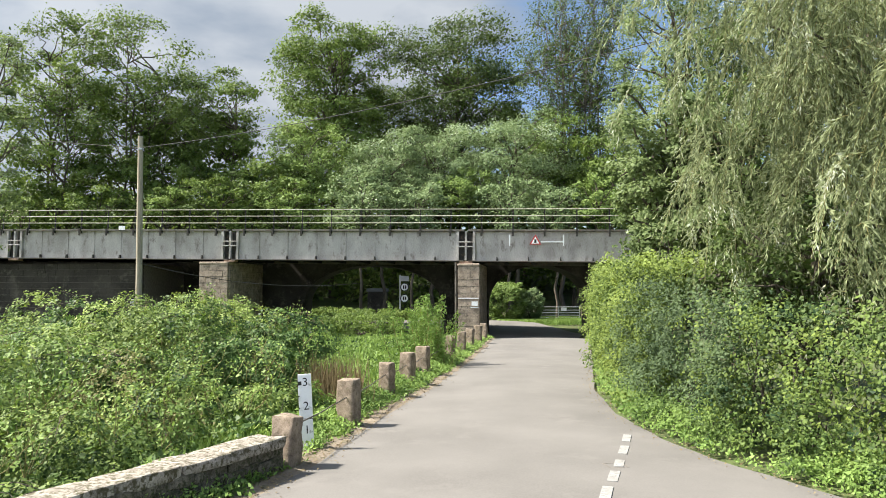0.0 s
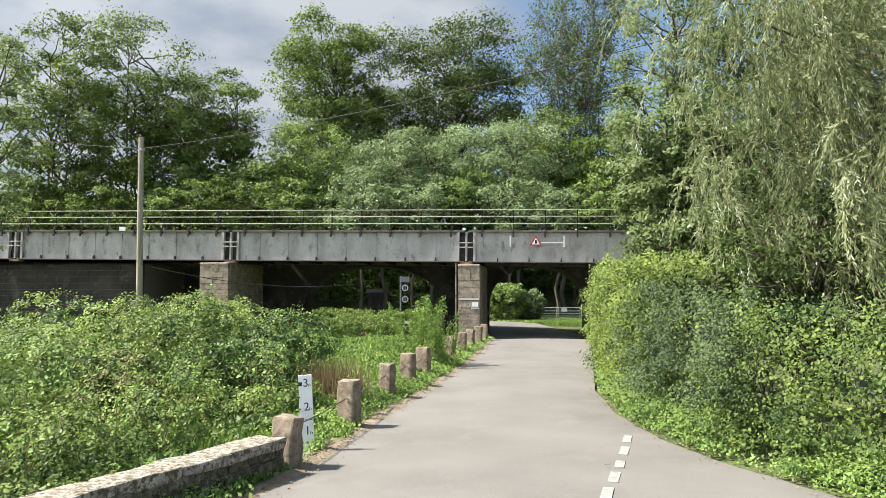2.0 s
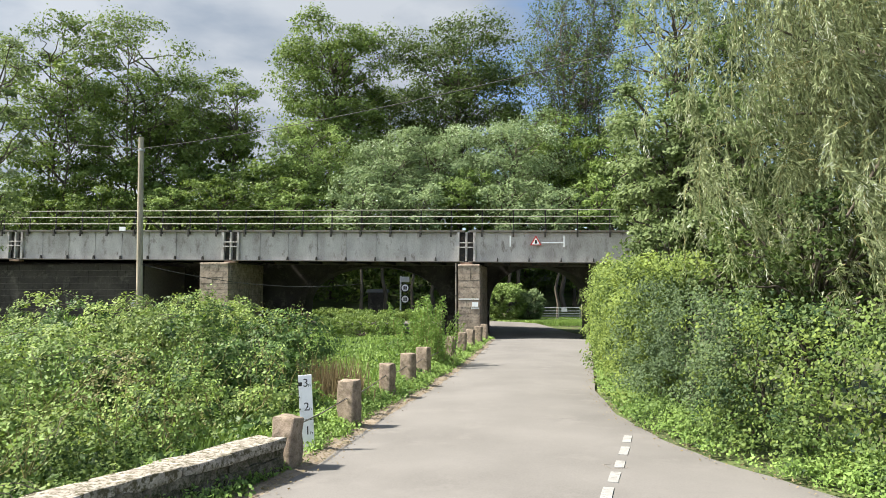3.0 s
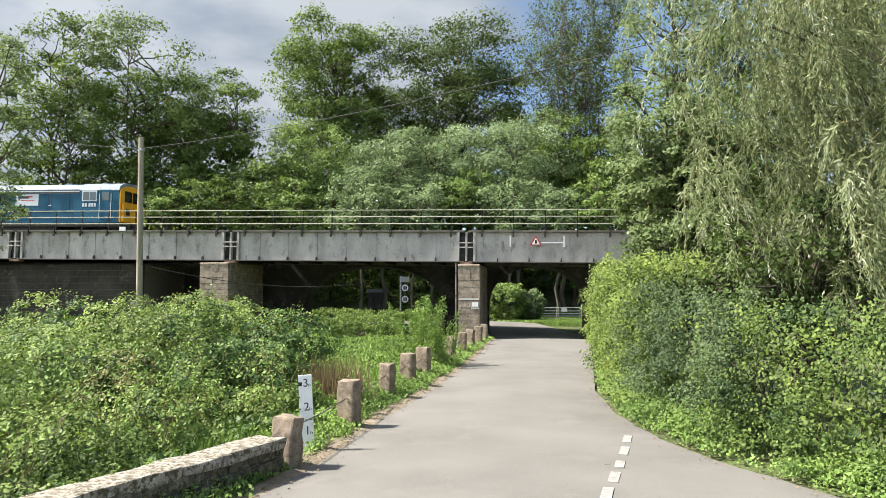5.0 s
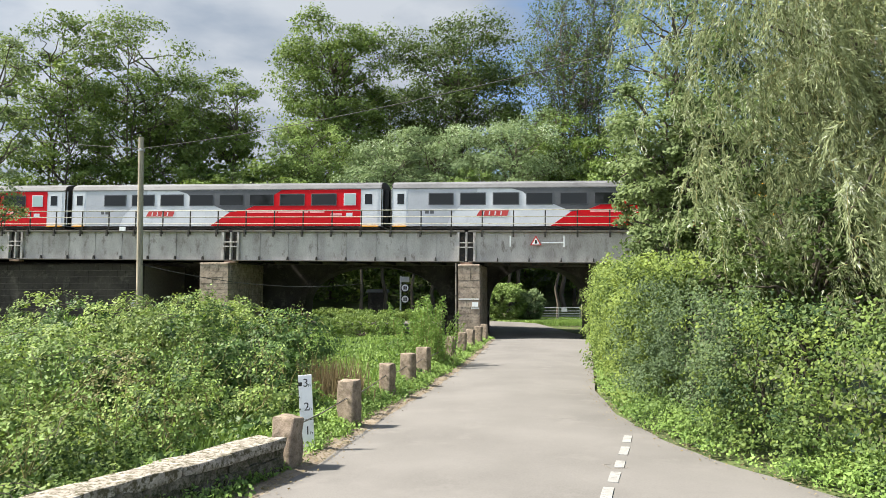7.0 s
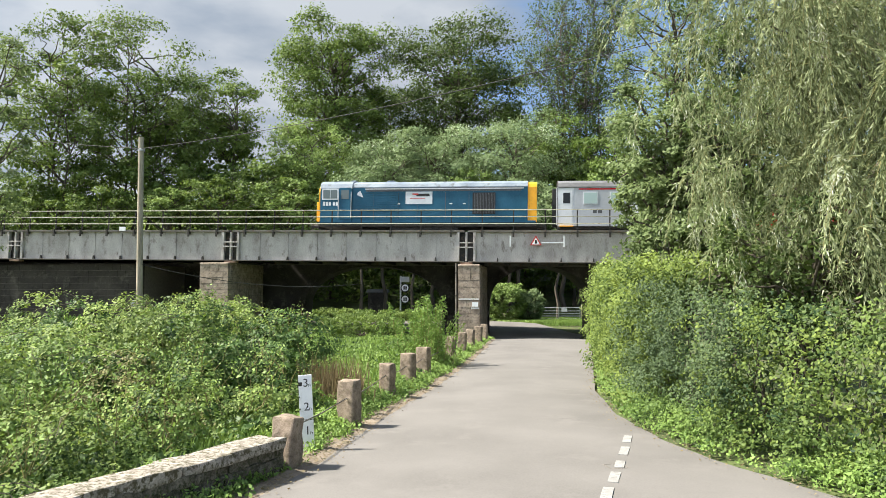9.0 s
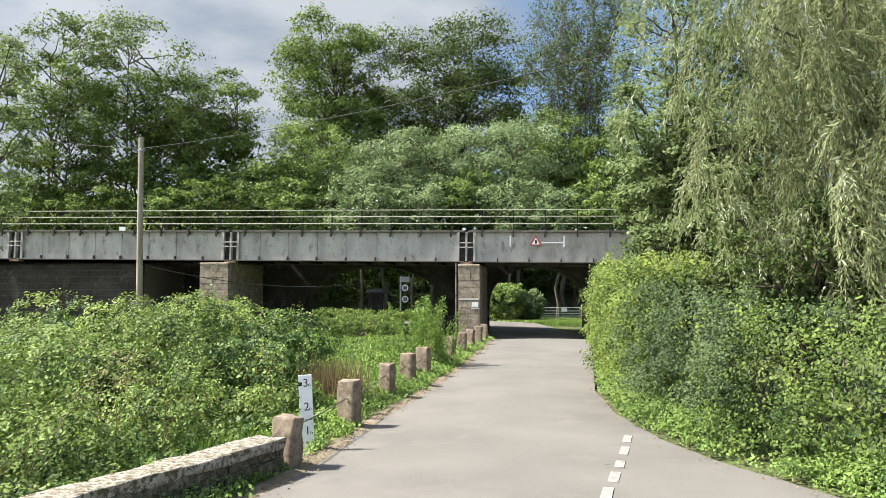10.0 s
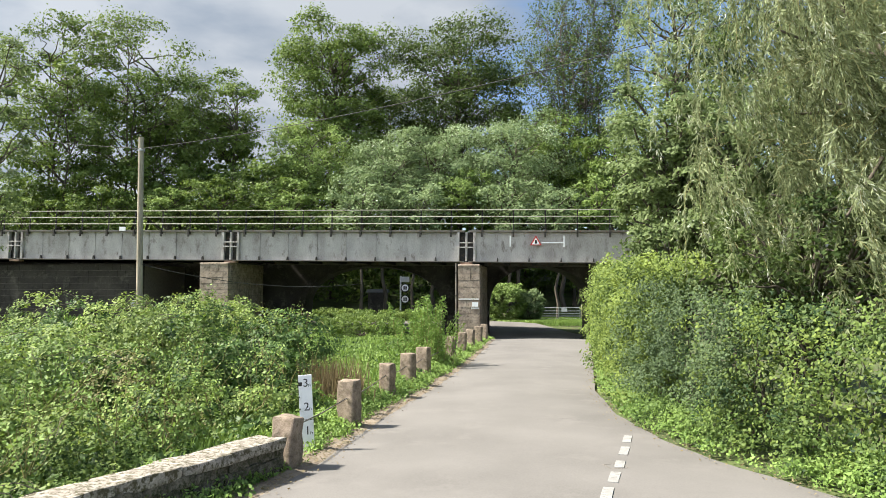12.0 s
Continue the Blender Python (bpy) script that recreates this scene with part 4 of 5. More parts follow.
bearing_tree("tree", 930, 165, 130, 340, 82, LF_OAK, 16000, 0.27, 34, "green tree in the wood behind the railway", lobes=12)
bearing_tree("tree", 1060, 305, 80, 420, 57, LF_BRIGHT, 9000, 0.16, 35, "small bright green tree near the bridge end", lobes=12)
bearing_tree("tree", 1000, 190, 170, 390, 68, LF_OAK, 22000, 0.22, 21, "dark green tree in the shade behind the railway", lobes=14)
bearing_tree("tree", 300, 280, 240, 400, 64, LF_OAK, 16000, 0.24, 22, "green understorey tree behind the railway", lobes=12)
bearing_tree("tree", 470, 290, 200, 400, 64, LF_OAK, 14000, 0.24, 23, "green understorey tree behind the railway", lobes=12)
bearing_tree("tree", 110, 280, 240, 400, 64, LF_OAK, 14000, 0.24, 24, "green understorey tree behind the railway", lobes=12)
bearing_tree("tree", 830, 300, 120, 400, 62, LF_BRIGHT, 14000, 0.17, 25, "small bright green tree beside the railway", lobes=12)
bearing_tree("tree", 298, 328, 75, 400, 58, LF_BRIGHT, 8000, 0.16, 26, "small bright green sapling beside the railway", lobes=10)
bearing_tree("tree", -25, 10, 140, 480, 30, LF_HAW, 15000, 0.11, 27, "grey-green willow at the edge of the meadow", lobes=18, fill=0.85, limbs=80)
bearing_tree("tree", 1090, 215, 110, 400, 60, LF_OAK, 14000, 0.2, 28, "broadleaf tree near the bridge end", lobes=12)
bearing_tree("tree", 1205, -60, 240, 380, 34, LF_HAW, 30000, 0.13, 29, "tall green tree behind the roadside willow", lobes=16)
# dark leaf set here so the willow's gaps read as shade
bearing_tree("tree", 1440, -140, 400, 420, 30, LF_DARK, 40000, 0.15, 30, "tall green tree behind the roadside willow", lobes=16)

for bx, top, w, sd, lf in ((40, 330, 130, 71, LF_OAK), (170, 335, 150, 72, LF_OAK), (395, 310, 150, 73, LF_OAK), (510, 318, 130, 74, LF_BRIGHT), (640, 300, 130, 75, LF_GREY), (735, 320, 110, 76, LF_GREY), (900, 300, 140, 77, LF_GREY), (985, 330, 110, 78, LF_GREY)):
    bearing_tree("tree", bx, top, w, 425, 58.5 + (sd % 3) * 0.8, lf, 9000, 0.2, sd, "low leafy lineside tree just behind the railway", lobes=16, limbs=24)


def build_woods():
    """Understorey and far woods that close the view behind the railway."""
    rng = np.random.default_rng(77)
    n = 2600
    y = rng.uniform(63, 84, n)
    x = (rng.uniform(-0.72, 0.55, n)) * y
    top = np.array([(13.5 if a > -24 else 9.5) + 3.5 * noise.noise((a * 0.12, b * 0.12, 1.0)) for a, b in zip(x, y)])
    y = y + 6
    z = np.array([hill(a, b) for a, b in zip(x, y)]) * 0.7 + 0.3 + rng.uniform(0, 1, n) * top
    edge = (x > 1) & (x < 14) & (z < 3.5) & (y < 74)
    x, y, z = x[~edge], y[~edge], z[~edge]
    c = np.stack([x, y, z], 1)
    pts = clump_points(rng, c, 30, 1.9)
    tagged(part("far_woods", leaf_mesh("far_woods", pts, 0.65, rng), LF_OAK), "dense dark woodland understorey behind the railway", "woods", kind="stuff")


build_woods()


def mound_leaves(rng, centres, radii, dens, per, clump, face=None):
    """Leaf places on the outer shells of many small rounded mounds, and the way each leaf faces. face: way that the mounds look out."""
    out, ways = [], []
    for i, (c, r) in enumerate(zip(centres, radii)):
        n = max(6, int(dens * 6.3 * r * r))
        d = unit(rng.normal(size=(n, 3)))
        if face is None:
            d[:, 2] = np.abs(d[:, 2]) * 1.15 - 0.2
            d[:, 1] -= 0.25
        else:
            d = d + np.asarray(face[i]) * 0.8
        d = unit(d)
        out.append(c + d * (r * rng.uniform(0.75, 1.08, (n, 1))) * np.array([1, 1, 0.85]))
        ways.append(d)
    ways = np.repeat(np.concatenate(ways), per, axis=0) * 0.75 + np.array([-0.05, -0.1, 0.4])
    return clump_points(rng, np.concatenate(out), per, clump), ways


# mounds of the bramble bank: x, y, top height, radius
MOUNDS = [(-5.9, 16.0, 2.08, 2.6), (-3.05, 14.9, 1.5, 1.4), (-4.6, 13.4, 1.55, 1.6), (-9.2, 15.5, 1.78, 2.8), (-12.5, 18, 1.8, 3.8), (-8.0, 20.5, 1.95, 3.2), (-3.4, 11.6, 1.05, 1.1),
          (-5.2, 10.6, 1.25, 1.5), (-7.2, 11.5, 1.6, 1.9), (-2.95, 10.1, 0.62, 0.8), (-4.3, 8.6, 0.85, 1.3), (-5.8, 8.4, 1.0, 1.5), (-4.8, 6.4, 0.62, 1.4), (-3.3, 8.2, 0.5, 0.8), (-7.6, 8.8, 1.3, 1.6), (-6.4, 13.6, 1.9, 1.3)]


def bramble_height(x, y):
    """Top of the bramble bank on the meadow side of the lane."""
    h = np.full(len(x), 0.16)
    for mx, my, mz, r in MOUNDS:
        d2 = ((x - mx) ** 2 + (y - my) ** 2) / (r * r)
        h = np.maximum(h, (mz + 0.12) * np.sqrt(np.clip(1 - d2 * 0.8, 0, 1)))
    return h


def build_brambles():
    rng = np.random.default_rng(5)
    n = 2600
    y = 4.2 + rng.uniform(0, 1, n) ** 1.15 * 20
    x = -1.6 - rng.uniform(0, 1, n) ** 0.8 * (y * 0.66)
    e = np.interp(y, [r[0] for r in LANE], [r[1] for r in LANE])
    keep = (x < e - 0.85) & ((y < 12) | (x < -0.155 * y))
    x, y = x[keep], y[keep]
    g = np.array([hill(a, b) for a, b in zip(x, y)])
    lump = np.array([noise.noise((a * 1.1, b * 1.1, 3.0)) for a, b in zip(x, y)])
    h0 = bramble_height(x, y)
    l2 = np.array([noise.noise((a * 2.0, b * 2.0, 5.0)) for a, b in zip(x, y)])
    h = h0 * (1 + 0.26 * lump) + 0.5 * l2 * np.clip(h0, 0, 1)
    z = g + np.maximum(h, 0.08) * (0.12 + 0.36 * rng.uniform(0, 1, len(x)) ** 0.5)
    kind = np.array([noise.noise((a * 0.45, b * 0.45, 21.0)) + 0.35 * noise.noise((a * 1.7, b * 1.7, 2.0)) for a, b in zip(x, y)])
    nm = ("bramble_thicket", "nettle_bank", "ivy_mound")
    lab = ("tangled green brambles filling the meadow edge", "pale green nettles and weeds on the bank", "dark glossy ivy and bramble mound by the meadow")
    ivy = ((x + 3.2) ** 2 + (y - 14.2) ** 2 < 3.4) | (kind < -0.28)
    # small rounded mounds over the bank, each of one kind of plant
    m = 250
    sy = 4.4 + rng.uniform(0, 1, m) ** 1.1 * 18
    sx = -2.0 - rng.uniform(0, 1, m) ** 0.85 * (sy * 0.64)
    se = np.interp(sy, [r[0] for r in LANE], [r[1] for r in LANE])
    ok = (sx < se - 1.15) & ((sy < 12) | (sx < -0.175 * sy))
    sx, sy = sx[ok], sy[ok]
    sh = bramble_height(sx, sy)
    ok = sh > 0.22
    sx, sy, sh = sx[ok], sy[ok], sh[ok]
    subr = rng.uniform(0.42, 1.1, len(sx)) * np.clip(sh, 0.35, 0.95)
    sz = np.array([hill(a, b) for a, b in zip(sx, sy)]) + np.maximum(sh - subr * 0.62 + rng.normal(size=len(sx)) * 0.32 - 0.08, 0.02)
    sub = np.stack([sx, sy, sz], 1)
    sk = np.array([noise.noise((a * 0.45, b * 0.45, 21.0)) for a, b in zip(sx, sy)]) + rng.normal(size=len(sx)) * 0.22
    mk = np.where(((sx + 3.0) ** 2 + (sy - 14.6) ** 2 < 2.6) | (sk < -0.25), 2, np.where((sk < 0.08) & (sh < 1.55), 0, 1))
    mk = np.where((sx + 3.85) ** 2 + (sy - 10.5) ** 2 < 0.95, 3, mk)
    nm, lab = nm + ("fern_tuft",), lab + ("olive-brown ferny tuft among the brambles",)
    for i, mask, leaf, size in ((3, (x + 3.85) ** 2 + (y - 10.5) ** 2 < 0.3, LF_OLIVE, 0.055), (0, (kind < 0.08) & ~ivy, LF_BRAMBLE, 0.066), (1, (kind >= 0.08) & ~ivy, LF_NETTLE, 0.062), (2, ivy, LF_IVY, 0.064)):
        c = np.stack([x, y, z], 1)[mask]
        pts = clump_points(rng, c, 9, 0.17)
        q = np.flatnonzero(mk == i)
        more, ways = mound_leaves(rng, sub[q], subr[q], 22, 14, 0.11)
        ways = np.concatenate([np.tile([-0.2, -0.35, 0.85], (len(pts), 1)), ways])
        pts = np.concatenate([pts, more])
        tagged(part(nm[i], leaf_mesh(nm[i], pts, size * np.clip(pts[:, 1:2] / 11, 0.72, 1.1), rng, aspect=0.62, lay=ways, jit=0.36), leaf), lab[i], "undergrowth", kind="stuff")
    # arching canes that reach out of the thicket, leafed along their length
    canes, cl = [], []
    for i in rng.choice(len(sub), 170):
        way = np.array([rng.normal(), rng.normal() - 0.5, 0])
        way /= np.linalg.norm(way)
        p0 = sub[i] + np.array([0, 0, subr[i] * 0.6])
        p = bend(p0, p0 + way * rng.uniform(0.5, 1.1) + np.array([0, 0, rng.uniform(-0.35, 0.1)]), rng, 7, 0.18, 0.02)
        canes.append((p, 0.007, 0.003))
        f = rng.uniform(0.1, 1, 34) * 5.99
        j = f.astype(int)
        cl.append(p[j] + (p[j + 1] - p[j]) * (f - j)[:, None] + rng.normal(size=(34, 3)) * 0.045)
    tagged(part("bramble_canes", tube_mesh("bramble_canes", canes, 4), BARK), "thin arching bramble canes above the thicket", "undergrowth", kind="stuff")
    tagged(part("bramble_sprays", leaf_mesh("bramble_sprays", np.concatenate(cl), 0.058, rng, aspect=0.6, lay=(-0.1, -0.2, 0.9), jit=0.4, ovate=True), LF_NETTLE), "bright leaves along arching bramble canes", "undergrowth", kind="stuff")
    # larger dark leaves added inside the thicket to fill its gaps with shade
    nb = 16000
    yb = 4.4 + rng.uniform(0, 1, nb) ** 1.1 * 18
    xb = -2.2 - rng.uniform(0, 1, nb) ** 0.85 * (yb * 0.64)
    hb = bramble_height(xb, yb)
    okb = (hb > 0.3) & (xb < np.interp(yb, [r[0] for r in LANE], [r[1] for r in LANE]) - 1.2) & ((yb < 12) | (xb < -0.17 * yb))
    xb, yb, hb = xb[okb], yb[okb], hb[okb]
    zb = np.array([hill(a, b) for a, b in zip(xb, yb)]) + hb * rng.uniform(0.1, 0.55, len(xb))
    tagged(part("bramble_understorey", leaf_mesh("bramble_understorey", np.stack([xb, yb, zb], 1), 0.12, rng), LF_IVY), "dark dense leaves added as shade fill inside the brambles", "undergrowth", kind="stuff")
    # seed heads and shoots that stand out of the thicket
    m = 1500
    k = rng.choice(len(x), m)
    k = k[h0[k] > 0.5]
    limbs, lv = [], []
    for i in k:
        p0 = np.array([x[i], y[i], g[i] + h[i] * 0.8])
        L = rng.uniform(0.25, 0.6)
        p = bend(p0, p0 + np.array([rng.normal() * 0.18, rng.normal() * 0.18, L]), rng, 4, 0, 0.05)
        limbs.append((p, 0.006, 0.003))
        q = p[rng.integers(1, 4, 12)] + rng.normal(size=(12, 3)) * 0.05
        lv.append(q)
    tagged(part("weed_shoots", leaf_mesh("weed_shoots", np.concatenate(lv), 0.06, rng, aspect=0.5), LF_GRASS), "upright leafy shoots standing out of the brambles", "undergrowth", kind="stuff")
    tagged(part("weed_stems", tube_mesh("weed_stems", limbs, 4), TWIG), "thin upright weed stems in the brambles", "undergrowth", kind="stuff")


def build_meadow():
    rng = np.random.default_rng(6)
    n = 42000
    y = rng.uniform(5.5, 42, n)
    e = np.interp(y, [r[0] for r in LANE], [r[1] for r in LANE])
    x = e - 0.25 - rng.uniform(0, 1, n) ** 1.3 * np.minimum(12, y * 0.5)
    lump = np.array([noise.noise((a * 0.9, b * 0.9, 3.0)) for a, b in zip(x, y)])
    ln = 0.14 + 0.18 * rng.uniform(size=n) + 0.12 * lump
    ln = np.maximum(ln, 0.08) * np.clip((e - x) / 0.9, 0.3, 1)
    g = np.array([hill(a, b) for a, b in zip(x, y)])
    pos = np.stack([x, y, g + ln * 0.45], 1)
    d = unit(np.array([0, 0, 1.0]) + rng.normal(size=(n, 3)) * 0.28)
    s = unit(np.cross(d, rng.normal(size=(n, 3)))) * (0.012 + 0.0009 * y)[:, None]
    a = pos - d * ln[:, None] * 0.5
    b = pos + d * ln[:, None] * 0.5 + np.array([0, 0, -0.02])
    m = pos
    v = np.stack([a - s * 0.5, m + s, b, m - s], 1).reshape(-1, 3)
    m = 1700
    y2 = rng.uniform(11, 40, m)
    e2 = np.interp(y2, [r[0] for r in LANE], [r[1] for r in LANE])
    x2 = e2 - 0.6 - rng.uniform(0, 1, m) * np.minimum(9, y2 * 0.3)
    hz = 0.06 + 0.16 * np.array([abs(noise.noise((a * 0.8, b * 0.8, 13.0))) for a, b in zip(x2, y2)]) * 2
    c2 = np.stack([x2, y2, np.array([hill(a, b) for a, b in zip(x2, y2)]) + hz], 1)
    tagged(part("meadow_weeds", leaf_mesh("meadow_weeds", clump_points(rng, c2, 15, 0.22), 0.085, rng), LF_BRAMBLE), "low leafy weeds among the meadow grass", "weeds", kind="stuff")
    tagged(part("meadow_grass", mesh_np("meadow_grass", v, np.arange(n * 4).reshape(n, 4)), LF_GRASS), "long uncut grass between the lane and the bridge", "grass", kind="stuff")


def build_verge_weeds():
    rng = np.random.default_rng(15)
    for side, n in ((0, 2000), (1, 1300)):
        y = 5.6 + rng.uniform(0, 1, n) ** 1.5 * 30
        e = np.interp(y, [r[0] for r in LANE], [r[1 + side] for r in LANE])
        sg = -1 if side == 0 else 1
        patch = np.array([noise.noise((b * 0.9, side * 5.0, 7.0)) for b in y])
        off = 0.10 + 0.75 * rng.uniform(0, 1, n) - 0.12 * patch
        x = e + sg * off
        h = (0.04 + 0.38 * np.clip(off - 0.1, 0, 1) * rng.uniform(0.3, 1, n)) * (1 + 0.8 * patch)
        c = np.stack([x, y, np.maximum(h, 0.03) + 0.04 + np.array([dip(b) for b in y])], 1)
        gap = (c[:, 1] > 8.3) & (c[:, 1] < 9.6) & (c[:, 2] > 0.1)
        pts = clump_points(rng, c[~gap], 16, 0.12)
        pts = pts[pts[:, 2] > 0.04 + np.array([dip(b) for b in pts[:, 1]])]
        tagged(part("verge_weeds", leaf_mesh("verge_weeds", pts, 0.055, rng), LF_GRASS), "low weeds and grass along the lane edge", "weeds", kind="stuff")
    # dead leaves and litter in the gutter
    n = 5200
    y = 5.6 + rng.uniform(0, 1, n) ** 1.4 * 22
    sd = np.where(rng.uniform(size=n) < 0.78, 0, 1)
    e0, e1 = lane_edges(y)
    x = np.where(sd == 0, e0 - 0.10 + rng.normal(size=n) * 0.16, e1 + rng.normal(size=n) * 0.13)
    pts = np.stack([x, y, 0.062 + np.array([dip(b) for b in y])], 1)
    tagged(part("leaf_litter", leaf_mesh("leaf_litter", pts, 0.032, rng, lay=(0, 0, 1.0), jit=0.35), DRY), "brown dead leaves scattered along the lane edge", "leaf litter", kind="stuff")
    # dry grass tuft by the fence
    n = 700
    p0 = np.array([-1.95, 13.0, 0.0]) + rng.normal(size=(n, 3)) * np.array([0.28, 0.35, 0])
    d = unit(np.array([0, 0, 1.0]) + rng.normal(size=(n, 3)) * 0.22)
    ln = rng.uniform(0.5, 1.05, (n, 1))
    sd = unit(np.cross(d, rng.normal(size=(n, 3)))) * 0.008
    v = np.stack([p0 - sd, p0 + d * ln * 0.5 + sd, p0 + d * ln, p0 + d * ln * 0.5 - sd], 1).reshape(-1, 3)
    tagged(part("dry_grass_tuft", mesh_np("dry_grass_tuft", v, np.arange(n * 4).reshape(n, 4)), DRY), "tall dry straw-coloured grass by the fence posts", "grass", kind="stuff")


def build_far_grass():
    rng = np.random.default_rng(16)
    n = 22000
    pos = np.stack([rng.uniform(4, 14, n), rng.uniform(50.5, 60, n), np.zeros(n)], 1)
    a, b = lane_edges(np.minimum(pos[:, 1], 53.4))
    pos = pos[pos[:, 0] > b + 0.2]
    pos[:, 2] = 0.05 + np.array([hill(p[0], p[1]) for p in pos])
    tagged(part("field_grass", leaf_mesh("field_grass", pos, 0.17, rng, aim=np.array([0, 0, 1.0]), spread=0.7, aspect=0.3), LF_GRASS), "short bright grass in front of the field gate", "grass", kind="stuff")


build_brambles()
build_meadow()
build_far_grass()
build_verge_weeds()

# hedge line beside the lane: foot (x, y) from the far end to the near end
HEDGE = [(7.0, 34.5), (5.9, 29), (4.8, 23), (4.05, 19), (3.55, 15.6), (3.25, 13), (3.25, 11.3), (3.45, 9.9), (3.8, 8.7), (4.35, 7.6), (5.0, 6.6), (6.2, 5.2), (8, 3.6)]


def hedge_point(k):
    i = min(int(k), len(HEDGE) - 2)
    f = k - i
    a, b = HEDGE[i], HEDGE[i + 1]
    d = Vector((b[0] - a[0], b[1] - a[1], 0)).normalized()
    return Vector((a[0] + (b[0] - a[0]) * f, a[1] + (b[1] - a[1]) * f, 0)), Vector((-d.y, d.x, 0))


def build_hedge(name, k0, k1, h0, h1, depth, leaf, size, per_m2, seed, label, z_lo=0.0, bulge=0.35, clump=0.22, per=40):
    rng = np.random.default_rng(seed)
    ks = np.linspace(k0, k1, 200)
    length = sum((hedge_point(b)[0] - hedge_point(a)[0]).length for a, b in zip(ks[:-1], ks[1:]))
    n = int(length * ((h0 + h1) / 2 - z_lo + depth * 0.4) * per_m2)
    c = []
    for i in range(n):
        k = rng.uniform(k0, k1)
        p, nr = hedge_point(k)
        h = h0 + (h1 - h0) * (k - k0) / (k1 - k0)
        h *= 1 + 0.14 * noise.noise((k * 1.7, seed, 0.3))
        z = z_lo + (h - z_lo) * rng.uniform(0, 1)
        q = (z - z_lo) / max(h - z_lo, 0.1)
        inset = bulge * (2 * q - 1) ** 2 * (0.3 if q < 0.5 else 1.0)
        inset += rng.uniform(0, 1) ** 2 * depth * 0.5 + 0.75 * noise.noise((p.x * 1.3, p.y * 1.3, z * 1.3 + seed)) + 0.14 * noise.noise((p.x * 3.4, p.y * 3.4, z * 3.4))
        if rng.uniform() < 0.18:
            z, inset = h * rng.uniform(0.92, 1.04), rng.uniform(0, depth)
        c.append((p.x + nr.x * inset, p.y + nr.y * inset, z))
    c = np.array(c)
    pts = clump_points(rng, c[: len(c) // 3], per, clump, 1.0)
    ways = np.tile([-0.5, -0.35, 0.6], (len(pts), 1))
    if h1 > 1:
        mc, mr, fc = [], [], []
        for i in range(int(length * ((h0 + h1) / 2 - z_lo) * 3.2)):
            k = rng.uniform(k0, k1)
            p, nr = hedge_point(k)
            h = h0 + (h1 - h0) * (k - k0) / (k1 - k0)
            z = rng.uniform(z_lo, h)
            r = rng.uniform(0.16, 0.46)
            ins = r * 0.7 + 0.85 * max(0, noise.noise((p.x * 1.1, p.y * 1.1, z * 1.1 + seed))) + bulge * (2 * (z - z_lo) / (h - z_lo) - 1) ** 2 * (0.3 if z < h / 2 else 1)
            mc.append((p.x + nr.x * ins, p.y + nr.y * ins, z))
            mr.append(r)
            fc.append((-nr.x, -nr.y, 0.35))
        more, mw = mound_leaves(rng, np.array(mc), mr, per_m2 * 0.55, max(6, per // 3), clump * 0.6, fc)
        pts, ways = np.concatenate([pts, more]), np.concatenate([ways, mw])
    sizes = np.full((len(pts), 1), size)
    # larger leaves added behind the face to block light inside the hedge
    core = []
    for i in range(int(length * h1 * 150)):
        k = rng.uniform(k0, k1)
        p, nr = hedge_point(k)
        ins = rng.uniform(0.55, 1.0) + bulge * 0.4
        core.append((p.x + nr.x * ins, p.y + nr.y * ins, rng.uniform(0.05, 0.93) * (h0 + (h1 - h0) * (k - k0) / (k1 - k0))))
    pts = np.concatenate([pts, np.array(core)])
    ways = np.concatenate([ways, np.tile([-0.5, -0.35, 0.6], (len(core), 1))])
    sizes = np.concatenate([sizes, np.full((len(core), 1), 0.075)])
    keep = pts[:, 2] > 0.03 + np.array([dip(b) for b in pts[:, 1]])
    pts, sizes, ways = pts[keep], sizes[keep], ways[keep]
    mid, _ = hedge_point((k0 + k1) / 2)
    o = np.array([mid.x, mid.y, 0])
    th = empty(name, pose(mid.x, mid.y, 0))
    part("foliage", leaf_mesh("foliage", pts - o, sizes, rng, aspect=0.62, lay=ways, jit=0.45, ovate=True), leaf, th)
    for i in rng.choice(len(c), 14):
        p, nr = hedge_point(rng.uniform(k0, k1))
        foot = np.array([p.x + nr.x * depth * 0.9, p.y + nr.y * depth * 0.9, 0])
        part("stem", tube_mesh("stem", [(bend(foot - o, np.array([foot[0] - nr.x * 0.2, foot[1] - nr.y * 0.2, max(h1 * 0.8, 0.3)]) - o, rng, 5, 0, 0.05), 0.016, 0.006)], 5), BARK, th)
    return tagged(th, label, "hedge")


build_hedge("hedge", 0.0, 5.2, 3.0, 2.6, 1.6, LF_HEDGE, 0.062, 40, 41, "bright green overgrown roadside hedge", per=22, clump=0.2)
build_hedge("hedge", 4.5, 7.4, 2.3, 1.9, 1.0, LF_PRIVET, 0.042, 60, 42, "dark small-leaved clipped roadside hedge", z_lo=0.45, per=30, clump=0.16)
build_hedge("hedge", 6.6, 12.0, 2.0, 1.55, 1.4, LF_ELDER, 0.050, 58, 43, "leafy roadside hedge of bramble and elder", per=18, clump=0.2)
build_hedge("hedge", 6.4, 12.0, 1.8, 1.5, 1.0, LF_HEDGE, 0.050, 13, 45, "bright elder shoots standing out of the hedge", per=14, clump=0.2, bulge=0.1)
